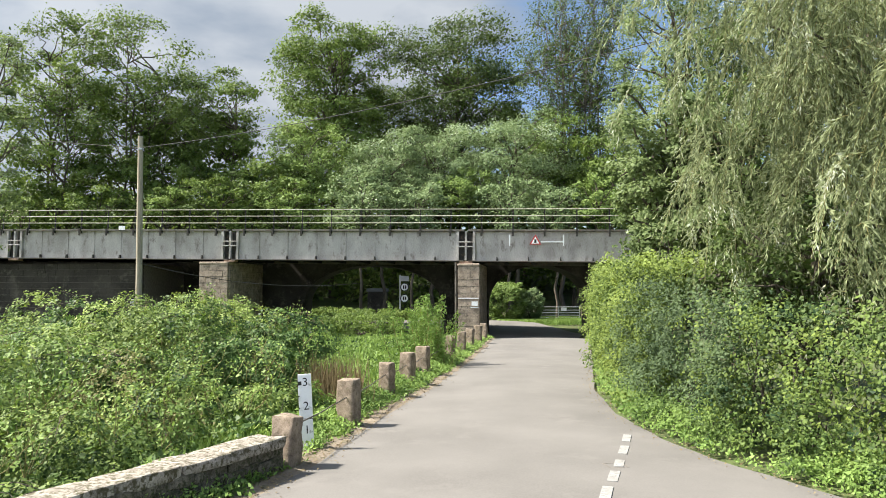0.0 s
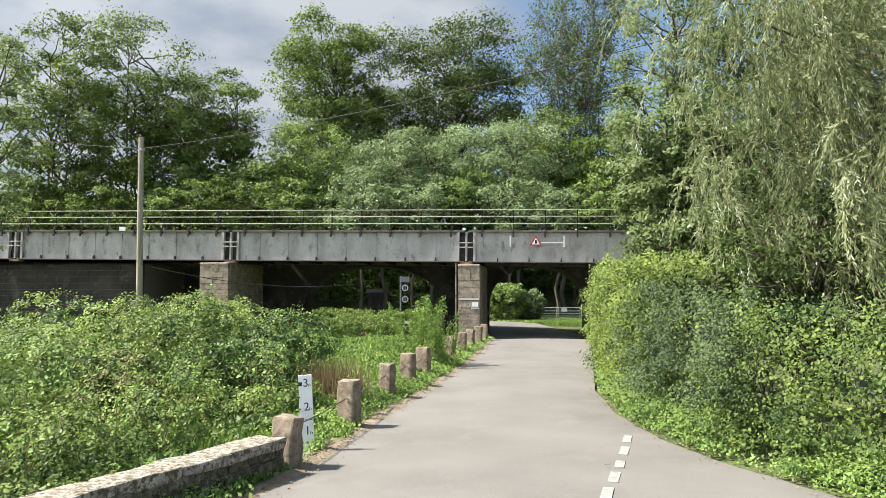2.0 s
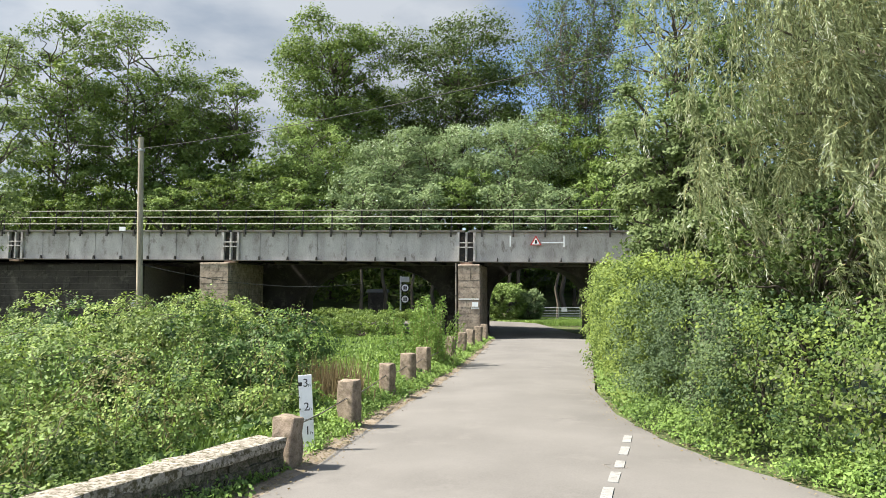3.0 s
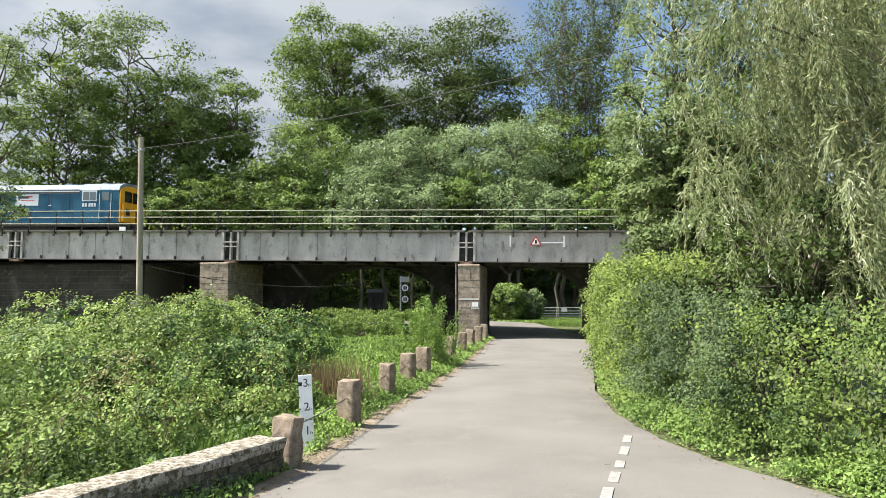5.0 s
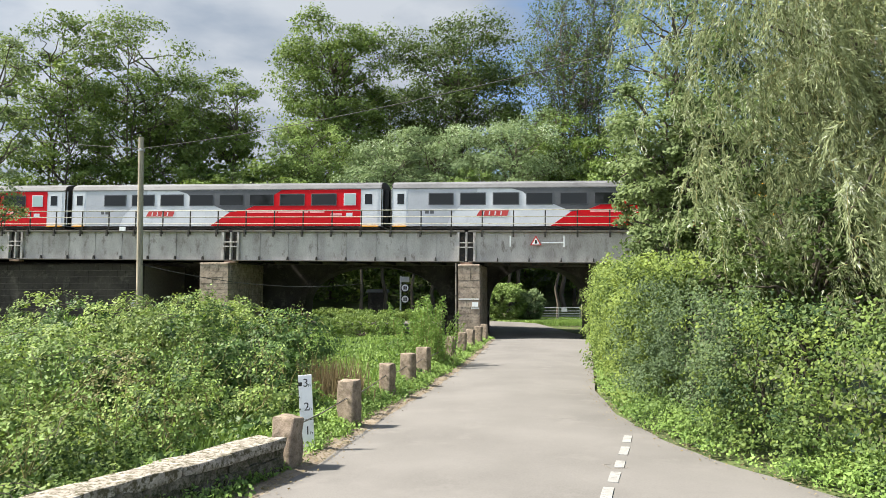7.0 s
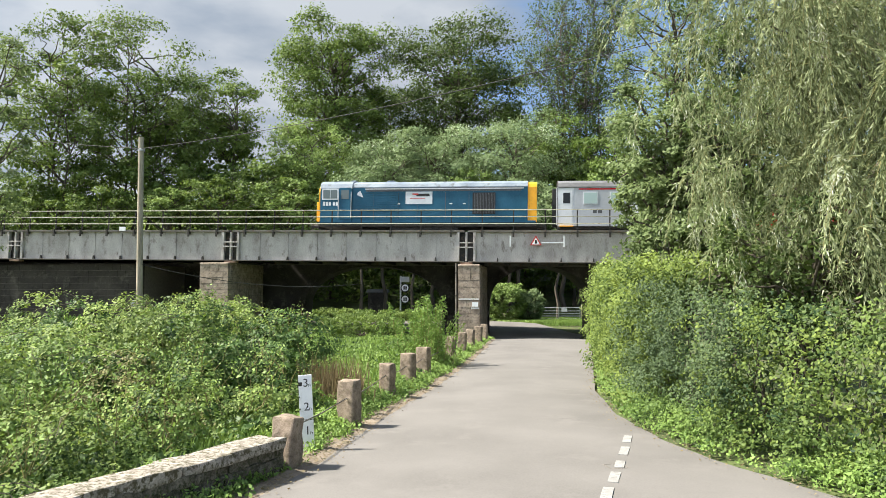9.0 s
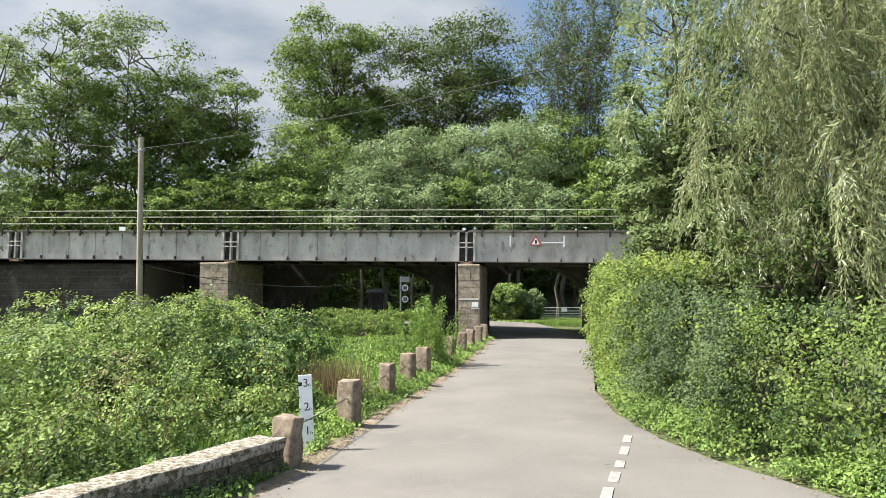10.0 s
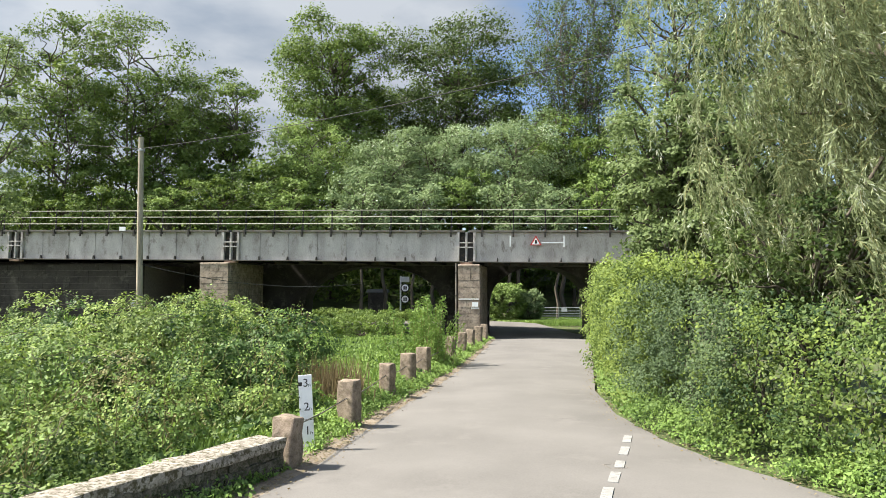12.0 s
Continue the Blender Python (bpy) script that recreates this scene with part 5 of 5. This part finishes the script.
build_hedge("hedge", 4.6, 12.0, 0.42, 0.5, 0.9, LF_FOOT, 0.044, 120, 44, "low weeds and ivy along the foot of the hedge", bulge=-0.35, per=14, clump=0.14)
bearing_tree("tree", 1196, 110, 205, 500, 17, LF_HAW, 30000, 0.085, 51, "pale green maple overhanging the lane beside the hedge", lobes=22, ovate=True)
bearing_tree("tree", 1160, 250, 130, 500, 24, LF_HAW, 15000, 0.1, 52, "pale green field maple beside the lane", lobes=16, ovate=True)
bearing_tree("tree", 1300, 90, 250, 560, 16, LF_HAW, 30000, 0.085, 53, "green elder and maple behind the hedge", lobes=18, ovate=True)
# the dark leaf set here paints in the shade below the willow
bearing_tree("tree", 1430, 330, 330, 640, 12, LF_DARK, 22000, 0.075, 54, "elder bush under the willow, leaves coloured dark for shade", lobes=16)


def build_willow():
    rng = np.random.default_rng(61)
    base = np.array([8.0, 12.2, 0.0])
    th = empty("weeping_willow", pose(*base))
    limbs, tips = [], []
    trunk = bend((0, 0, -0.2), (-0.3, -0.4, 5.2), rng, 7, 0, 0.02)
    limbs.append((trunk, 0.36, 0.2))
    for i in range(40):
        a = rng.uniform(0, 2 * math.pi)
        r = rng.uniform(0.4, 3.4)
        tip = np.array([math.cos(a) * r * 0.95 - 0.2, math.sin(a) * r - 0.8, rng.uniform(3.5, 9.5) - r * 0.2])
        j = rng.integers(3, 7)
        limbs.append((bend(trunk[j], tip, rng, 6, 0.12, 0.04), 0.055, 0.018))
        tips.append(tip)
    part("trunk", tube_mesh("trunk", limbs[:1], 9), BARK, th, "leaning trunk")
    for lim in limbs[1:]:
        part("limb", tube_mesh("limb", [lim], 6), BARK, th)
    # six plumes of drooping twigs, hung many times
    kinds = []
    for v in range(6):
        lv, tw = [], []
        plume = rng.normal(size=2) * 0.35
        for st in range(5):
            L = rng.uniform(0.9, 1.9)
            o = rng.normal(size=3) * np.array([0.26, 0.26, 0.2])
            out = plume + rng.normal(size=2) * 0.3
            t = np.linspace(0, 1, 9)[:, None]
            p = o + np.concatenate([out[None] * t ** 0.7 * L * 0.8, -L * t ** 1.4 + 0.22 * np.sin(t * 3)], 1)
            tw.append((p, 0.005, 0.002))
            runs = [(p, 0.03)]
            for b in range(9):
                f = rng.uniform(0.15, 0.95) * 7.99
                j = int(f)
                a = p[j] + (p[j + 1] - p[j]) * (f - j)
                side = unit(rng.normal(size=3) * np.array([0.7, 0.7, 0.3]) + unit(p[j + 1] - p[j]) * 1.3)
                ln = rng.uniform(0.22, 0.55)
                u = np.linspace(0, 1, 5)[:, None]
                runs.append((a + side * u * ln + np.array([0, 0, -1.0]) * u ** 2 * ln * 0.55, 0.0))
            for q, lo in runs:
                n = len(q) - 1
                ln = np.linalg.norm(np.diff(q, axis=0), axis=1).sum()
                m = int(ln * 35)
                f = rng.uniform(lo, 1, m) * (n - 0.01)
                j = f.astype(int)
                pos = q[j] + (q[j + 1] - q[j]) * (f - j)[:, None]
                d = unit(unit(q[j + 1] - q[j]) * 0.9 + rng.normal(size=(m, 3)) * 0.3)
                lg = rng.uniform(0.065, 0.115, (m, 1))
                sd = unit(np.cross(d, rng.normal(size=(m, 3)) * 0.6 + np.array([0.3, -0.8, 0.3]))) * lg * 0.10
                lv.append(np.stack([pos, pos + d * lg * 0.4 + sd, pos + d * lg, pos + d * lg * 0.4 - sd], 1).reshape(-1, 3))
        lv = np.concatenate(lv)
        kinds.append((mesh_np("frond", lv, np.arange(len(lv)).reshape(-1, 4)), tube_mesh("stem", tw, 3)))
    fronds = []
    for i in range(320):
        tip = tips[rng.integers(len(tips))] + rng.normal(size=3) * np.array([0.6, 0.6, 0.7])
        tip[2] += 0.15
        a, b = kinds[rng.integers(6)]
        fr = tagged(part("frond", a, LF_WILLOW, th), kind="stuff")
        tagged(part("stem", b, TWIG, fr), kind="stuff")
        rz = rng.uniform(0, 360)
        fr.matrix_basis = pose(*tip, 0, 0, rz)
        fronds.append((fr, tip, rz, rng.uniform(0, 6.28), rng.uniform(0.7, 1.3), rng.normal() * 11, rng.normal() * 9))
    tagged(th, "weeping willow with long yellow-green fronds blowing in wind", "tree")
    return fronds


FRONDS = build_willow()


# ---- things along the lane ----
def rough_block(sx, sy, sz, seed, cuts=2, amp=0.02, bevel=0.04):
    bm = bmesh.new()
    box(bm, -sx / 2, sx / 2, -sy / 2, sy / 2, 0, sz, bevel=bevel)
    bmesh.ops.subdivide_edges(bm, edges=bm.edges[:], cuts=cuts, use_grid_fill=True)
    for v in bm.verts:
        p = v.co * 6 + Vector((seed * 7.3, 0, 0))
        v.co += Vector((noise.noise(p), noise.noise(p + Vector((9, 0, 0))), noise.noise(p + Vector((0, 9, 0))) * (0.6 if v.co.z > 0.05 else 0))) * amp
    for f in bm.faces:
        f.smooth = True
    return bm


POSTS = [(-1.83, 8.50, 0.30, 0.60), (-1.42, 11.06, 0.30, 0.72), (-1.08, 14.1, 0.24, 0.68), (-0.76, 15.9, 0.30, 0.72), (-0.46, 17.7, 0.30, 0.72),
         (0.24, 22.0, 0.28, 0.72), (0.62, 24.4, 0.28, 0.72), (0.98, 26.4, 0.28, 0.72), (1.40, 28.8, 0.28, 0.72), (1.75, 31.0, 0.28, 0.72)]
for i, (x, y, w, h) in enumerate(POSTS):
    p = tagged(part("stone_post", rough_block(w, 0.24, h + 0.15, i + 1, 3, 0.035, 0.03), STONE_POST), "rough weathered sandstone post beside the lane", "stone post", "roadside posts")
    p.matrix_world = pose(x, y, -0.12, random.uniform(-2, 2), random.uniform(-2, 2), -20 + random.uniform(-8, 8))
for a, b in zip(POSTS[:-1], POSTS[1:]):
    va, vb = Vector((a[0], a[1], 0.46)), Vector((b[0], b[1], 0.49))
    me = tube_mesh("fence_rail", [(np.array([va, (va + vb) / 2 - Vector((0, 0, 0.02)), vb]), 0.009, 0.009)], 6)
    tagged(part("fence_rail", me, GIRDER_DARK), "thin rusty iron rail between the stone posts", "fence rail", "fence rails")


def build_wall():
    g = empty("parapet_wall")
    a, b = Vector((-1.98, 8.30, 0)), Vector((-4.4, 3.2, 0))
    d = (b - a).normalized()
    rot = math.degrees(math.atan2(d.y, d.x))
    L = (b - a).length
    m0 = Matrix.Translation(a) @ pose(0, 0, 0, 0, 0, rot)
    part("core", boxes((0, L, -0.13, 0.13, -0.4, 0.32)), MORTAR, g).matrix_local = m0
    rng = random.Random(8)
    for s in (-1, 1):
        z = -0.15
        while z < 0.30:
            hh = min(rng.uniform(0.09, 0.17), 0.325 - z)
            x = rng.uniform(-0.1, 0.0)
            while x < L:
                w = rng.uniform(0.12, 0.42)
                st = part("stone", rough_block(w + 0.01, 0.13, hh + 0.012, rng.randint(1, 999), 1, 0.035, 0.025), STONE, g)
                st.matrix_local = m0 @ pose(x + w / 2, s * (0.125 + rng.uniform(-0.02, 0.03)), z + rng.uniform(-0.015, 0.015), 0, rng.uniform(-5, 5), rng.uniform(-4, 4))
                x += w
            z += hh
    x = -0.02
    while x < L:
        w = rng.uniform(0.55, 1.05)
        c = part("capstone", rough_block(w + 0.005, 0.40 + rng.uniform(-0.04, 0.05), 0.12 + rng.uniform(-0.008, 0.012), rng.randint(1, 999), 3, 0.03, 0.025), STONE_CAP, g, "pale lichen-covered capstone")
        c.matrix_local = m0 @ pose(x + w / 2, rng.uniform(-0.02, 0.02), 0.315, rng.uniform(-1.5, 1.5), rng.uniform(-0.6, 0.6), rng.uniform(-1.5, 1.5))
        x += w
    tagged(g, "low mossy stone parapet wall with pale lichen capstones", "wall")


build_wall()


def text_part(name, body, size, m, material, parent):
    cu = bpy.data.curves.new(name, "FONT")
    cu.body, cu.size, cu.extrude = body, size, 0.001
    cu.resolution_u = 3
    tmp = bpy.data.objects.new(name, cu)
    scene.collection.objects.link(tmp)
    bpy.context.view_layer.update()
    me = bpy.data.meshes.new_from_object(tmp.evaluated_get(bpy.context.evaluated_depsgraph_get()))
    bpy.data.objects.remove(tmp)
    ob = part(name, me, material, parent)
    ob.matrix_local = m
    return ob


def build_gauge():
    g = empty("flood_gauge", pose(-1.745, 9.45, 0, 0, -3.2, 6))
    part("board", boxes((-0.075, 0.095, -0.015, 0.015, -0.1, 1.0), bevel=0.004), WHITE_SIGN, g, "white enamel board")
    part("joint_line", boxes((-0.076, 0.096, -0.018, -0.0155, 0.425, 0.432)), BLACK, g)
    for z, s in ((0.88, "3"), (0.575, "2"), (0.27, "1")):
        text_part("numeral", s, 0.15, pose(-0.02, -0.0165, z - 0.03, 90, 0, 0), BLACK, g)
        text_part("numeral", "Ft", 0.05, pose(0.046, -0.0165, z - 0.03, 90, 0, 0), BLACK, g)
    for z, w, h in ((0.86, 0.045, 0.05), (0.71, 0.015, 0.02), (0.555, 0.015, 0.02)):
        part("mark", boxes((-0.075, -0.075 + w, -0.018, -0.0155, z, z + h)), BLACK, g)
    part("stake", boxes((-0.03, 0.03, 0.016, 0.07, -0.4, 0.9), bevel=0.006), WOOD_POLE, g)
    tagged(g, "white flood depth gauge board marked in feet", "depth gauge")


build_gauge()


def build_pole():
    g = empty("utility_pole", pose(-13.6, 32.5, -0.6))
    part("shaft", tube_mesh("shaft", [(np.array([[0, 0, -0.3], [-0.03, 0, 3.2], [-0.08, 0, 6.5], [-0.12, 0, 9.75]]), 0.155, 0.115)], 14), WOOD_POLE, g, "weathered grey wooden shaft")
    part("bolt", boxes((-0.16, 0.02, -0.16, -0.1, 9.1, 9.2), bevel=0.01), STEEL, g)
    part("cable_box", boxes((-0.35, -0.17, -0.12, 0.05, 2.0, 2.35), bevel=0.02), SIGN_BACK, g)
    tagged(g, "weathered grey wooden utility pole in the meadow", "utility pole")
    top = np.array([-13.7, 32.4, 8.6])
    for e, sag in (((-40, 41, 13.6), 0.5), ((9.5, 16, 9.0), 0.45)):
        t = np.linspace(0, 1, 16)[:, None]
        p = top + (np.array(e) - top) * t
        p[:, 2] -= (sag * 4 * t * (1 - t))[:, 0]
        tagged(part("overhead_cable", tube_mesh("overhead_cable", [(p, 0.014, 0.014)], 5), WIRE), "black overhead cable strung from the utility pole", "cable", "cables")
    t = np.linspace(0, 1, 12)[:, None]
    p = np.array([-13.5, 32.4, 3.35]) + (np.array([-4.5, 40.4, 2.6]) - np.array([-13.5, 32.4, 3.35])) * t
    p[:, 2] -= (0.5 * 4 * t * (1 - t))[:, 0]
    tagged(part("overhead_cable", tube_mesh("overhead_cable", [(p, 0.016, 0.016)], 5), WIRE), "slack black cable slung below the bridge", "cable", "cables")


build_pole()


def build_gate():
    g = empty("field_gate", pose(9.1, 57, -0.16, 0, 0, -4))
    for z in (0.25, 0.45, 0.65, 0.85, 1.1):
        part("bar", tube_mesh("bar", [(np.array([[-1.65, 0, z], [0, 0, z], [1.65, 0, z]]), 0.03, 0.03)], 8), STEEL, g)
    for x in (-1.65, 0.0, 1.65):
        part("upright", boxes((x - 0.03, x + 0.03, -0.04, 0.04, 0.2, 1.14), bevel=0.006), STEEL, g)
    for x in (-1.85, 1.85):
        part("gate_post", boxes((x - 0.09, x + 0.09, -0.09, 0.09, -0.1, 1.35), bevel=0.02), WOOD_POLE, g)
    part("notice", boxes((0.2, 0.65, -0.06, -0.045, 0.8, 1.05)), WHITE_SIGN, g, "small white notice")
    tagged(g, "galvanised steel field gate with a white notice", "gate")


build_gate()


def build_signs():
    g = empty("road_sign", pose(-3.0, 55, -0.42))
    part("sign_post", boxes((-0.28, -0.16, -0.05, 0.05, -0.1, 3.8), bevel=0.01), STEEL, g)
    for z, name in ((2.9, "speed_disc"), (2.05, "speed_disc")):
        bm = bmesh.new()
        bmesh.ops.create_cone(bm, cap_ends=True, segments=28, radius1=0.33, radius2=0.33, depth=0.03, matrix=pose(0.12, -0.07, z, 90, 0, 0))
        d = part(name, bm, BLACK, g)
        bm = bmesh.new()
        bmesh.ops.create_cone(bm, cap_ends=True, segments=28, radius1=0.26, radius2=0.26, depth=0.03, matrix=pose(0.12, -0.074, z, 90, 0, 0))
        part("disc_face", bm, WHITE_SIGN, d)
        part("mark", boxes((0.0, 0.1, -0.098, -0.09, z - 0.13, z + 0.13), (0.15, 0.25, -0.098, -0.09, z - 0.13, z + 0.13)), BLACK, d)
    part("plate", boxes((-0.2, 0.44, -0.07, -0.05, 3.35, 3.75)), SIGN_BACK, g)
    tagged(g, "speed limit signs on a grey post beyond the arch", "road sign")
    w = empty("warning_sign", BR_RISE @ pose(5.15, -0.23, 0))
    part("triangle", prism([(-0.32, 4.78), (0.32, 4.78), (0, 5.33)], 0, 0.02), SIGN_RED, w, "red-bordered triangle")
    part("triangle_face", prism([(-0.22, 4.83), (0.22, 4.83), (0, 5.21)], -0.006, -0.001), WHITE_SIGN, w)
    part("mark", boxes((-0.06, 0.06, -0.012, -0.0065, 4.87, 5.06)), BLACK, w)
    part("arm", boxes((0.3, 1.5, 0.0, 0.02, 4.90, 4.96)), WHITE_SIGN, w)
    for x in (-1.45, 1.5):
        part("height_bar", boxes((x, x + 0.07, 0.0, 0.02, 4.7, 5.32)), WHITE_SIGN, w)
    tagged(w, "red triangular low-bridge warning sign with white bars", "warning sign")
    n = tagged(part("notice_plate", boxes((-0.17, 0.17, -0.01, 0.01, -0.12, 0.12)), WHITE_SIGN), "small white notice plate on the pier", "notice")
    n.matrix_world = BR @ pose(1.85, -0.375, 1.45)
    k = tagged(part("notice_plate", boxes((-0.2, 0.2, -0.01, 0.01, -0.12, 0.12)), WHITE_SIGN), "small white plate fixed to the handrail", "notice")
    k.matrix_world = BR_RISE @ pose(-19.5, -0.2, GZ1 + 0.12)


build_signs()


def build_bush(name, x, y, w, h, leaf, size, n, seed, label, z0=0.0):
    rng = np.random.default_rng(seed)
    c = rng.normal(size=(n, 3))
    c = unit(c) * rng.uniform(0.5, 1, (n, 1)) ** 0.5 * np.array([w / 2, w / 2 * 0.8, h * 0.55])
    c[:, 2] += h * 0.45
    c = c[c[:, 2] > 0.05]
    c *= 1 + 0.18 * np.array([noise.noise(Vector(p) * 1.5) for p in c])[:, None]
    th = empty(name, pose(x, y, z0))
    part("foliage", leaf_mesh("foliage", clump_points(rng, c, 40, 0.25), size, rng), leaf, th)
    limbs = [(bend((rng.normal() * 0.1, rng.normal() * 0.1, -0.1), c[i] * 0.85, rng, 5, 0.05, 0.05), 0.03, 0.008) for i in rng.choice(len(c), 12)]
    for lim in limbs:
        part("stem", tube_mesh("stem", [lim], 5), BARK, th)
    tagged(th, label, "bush")


build_bush("bush", 4.75, 55.2, 3.6, 2.9, LF_BRIGHT, 0.16, 260, 91, "rounded green bush beyond the bridge beside the lane")
build_bush("bush", 6.7, 55.6, 2.2, 2.5, LF_GREY, 0.16, 160, 92, "grey-green bush beyond the bridge beside the gate")


def build_weed_clump(x, y, w, h, n, seed, label):
    """Upright leafy stems of uneven height from one root patch."""
    rng = np.random.default_rng(seed)
    th = empty("weed_clump", pose(x, y, 0))
    lv = []
    for i in range(n):
        a = rng.normal(size=2) * w * 0.25
        L = h * rng.uniform(0.35, 1.0) * (1 - 0.25 * abs(a[0]) / w)
        p = bend((a[0], a[1], -0.05), (a[0] * 1.5 + rng.normal() * 0.1, a[1] * 1.3, L), rng, 6, 0, 0.02)
        part("stem", tube_mesh("stem", [(p, 0.012, 0.004)], 4), TWIG, th)
        m = int(150 * L)
        k = rng.uniform(0.1, 1, m) ** 0.8 * 4.99
        i0 = k.astype(int)
        q = p[i0] + (p[i0 + 1] - p[i0]) * (k - i0)[:, None]
        lv.append(q + rng.normal(size=(m, 3)) * (0.13 * (1 - 0.14 * k))[:, None] * np.array([1, 1, 0.5]))
    part("foliage", leaf_mesh("foliage", np.concatenate(lv), 0.075, rng, aim=np.array([0, -0.2, 0.4]), spread=1.5, aspect=0.42), LF_GRASS, th)
    tagged(th, label, "weeds")


build_weed_clump(-0.4, 20.3, 1.3, 2.1, 34, 93, "tall leafy green weeds against the stone posts")
build_weed_clump(-1.9, 11.9, 0.7, 0.8, 12, 98, "leafy weeds at the foot of the fence")

build_weed_clump(-0.7, 28.5, 1.3, 1.5, 22, 94, "tall leafy green weeds near the bridge pier")
build_bush("bush", -8.0, 54, 6.0, 0.9, LF_OAK, 0.16, 220, 95, "low green bush in the shade of the bridge")
build_bush("bush", -4.2, 37.4, 4.6, 1.05, LF_OAK, 0.1, 240, 97, "low green bush on the grass before the bridge")
build_bush("bush", -4.5, 54.5, 6.0, 0.8, LF_OAK, 0.16, 220, 96, "low green bush in the shade of the bridge")


def build_shed():
    g = empty("shed", pose(-5.9, 66, 0.2))
    part("shed_wall", boxes((-0.85, 0.85, -0.8, 0.8, -0.3, 2.0)), SOOT_SHADE_STONE, g)
    part("shed_roof", prism([(-1.0, 1.95), (1.0, 1.95), (0.9, 2.25), (-0.9, 2.25)], -1.0, 1.0), COACH_ROOF, g, "pale grey sheet roof")
    tagged(g, "small dark shed with a pale grey roof beyond the arch", "shed")


build_shed()


# ---- movement ----
# strength of the wind along the clip
WIND_T = (0, 1, 2, 3, 5, 6, 7, 8, 9, 9.6, 10.5, 11.3, 12)
WIND = (0.05, 0.25, 0.9, 1.25, 1.0, 1.2, 1.05, 0.7, 0.35, 0.45, 1.1, 1.5, 1.4)


def motions():
    times = [k * 0.5 for k in range(25)]
    for ob, off, turn in TRAIN:
        walk(ob, [(t, TRACK @ pose(train_front(t) + off, 0, 0, 0, 0, turn)) for t in times])
    steps = [k * 0.4 for k in range(31)]
    for fr, tip, rz, ph, amp, tx, ty in FRONDS:
        rows = []
        for t in steps:
            gust = float(np.interp(t, WIND_T, WIND)) + 0.2 * math.sin(1.3 * t + tip[0])
            a = 2 + tx + 17 * gust + amp * (5 * math.sin(2.6 * t + ph) + 2.5 * math.sin(4.9 * t + 2 * ph))
            b = ty + amp * (4 * math.sin(2.1 * t + ph * 1.7))
            rows.append((t, Matrix.Translation(tip) @ pose(0, 0, 0, b, -a, 0) @ pose(0, 0, 0, 0, 0, rz)))
        walk(fr, rows)


motions()
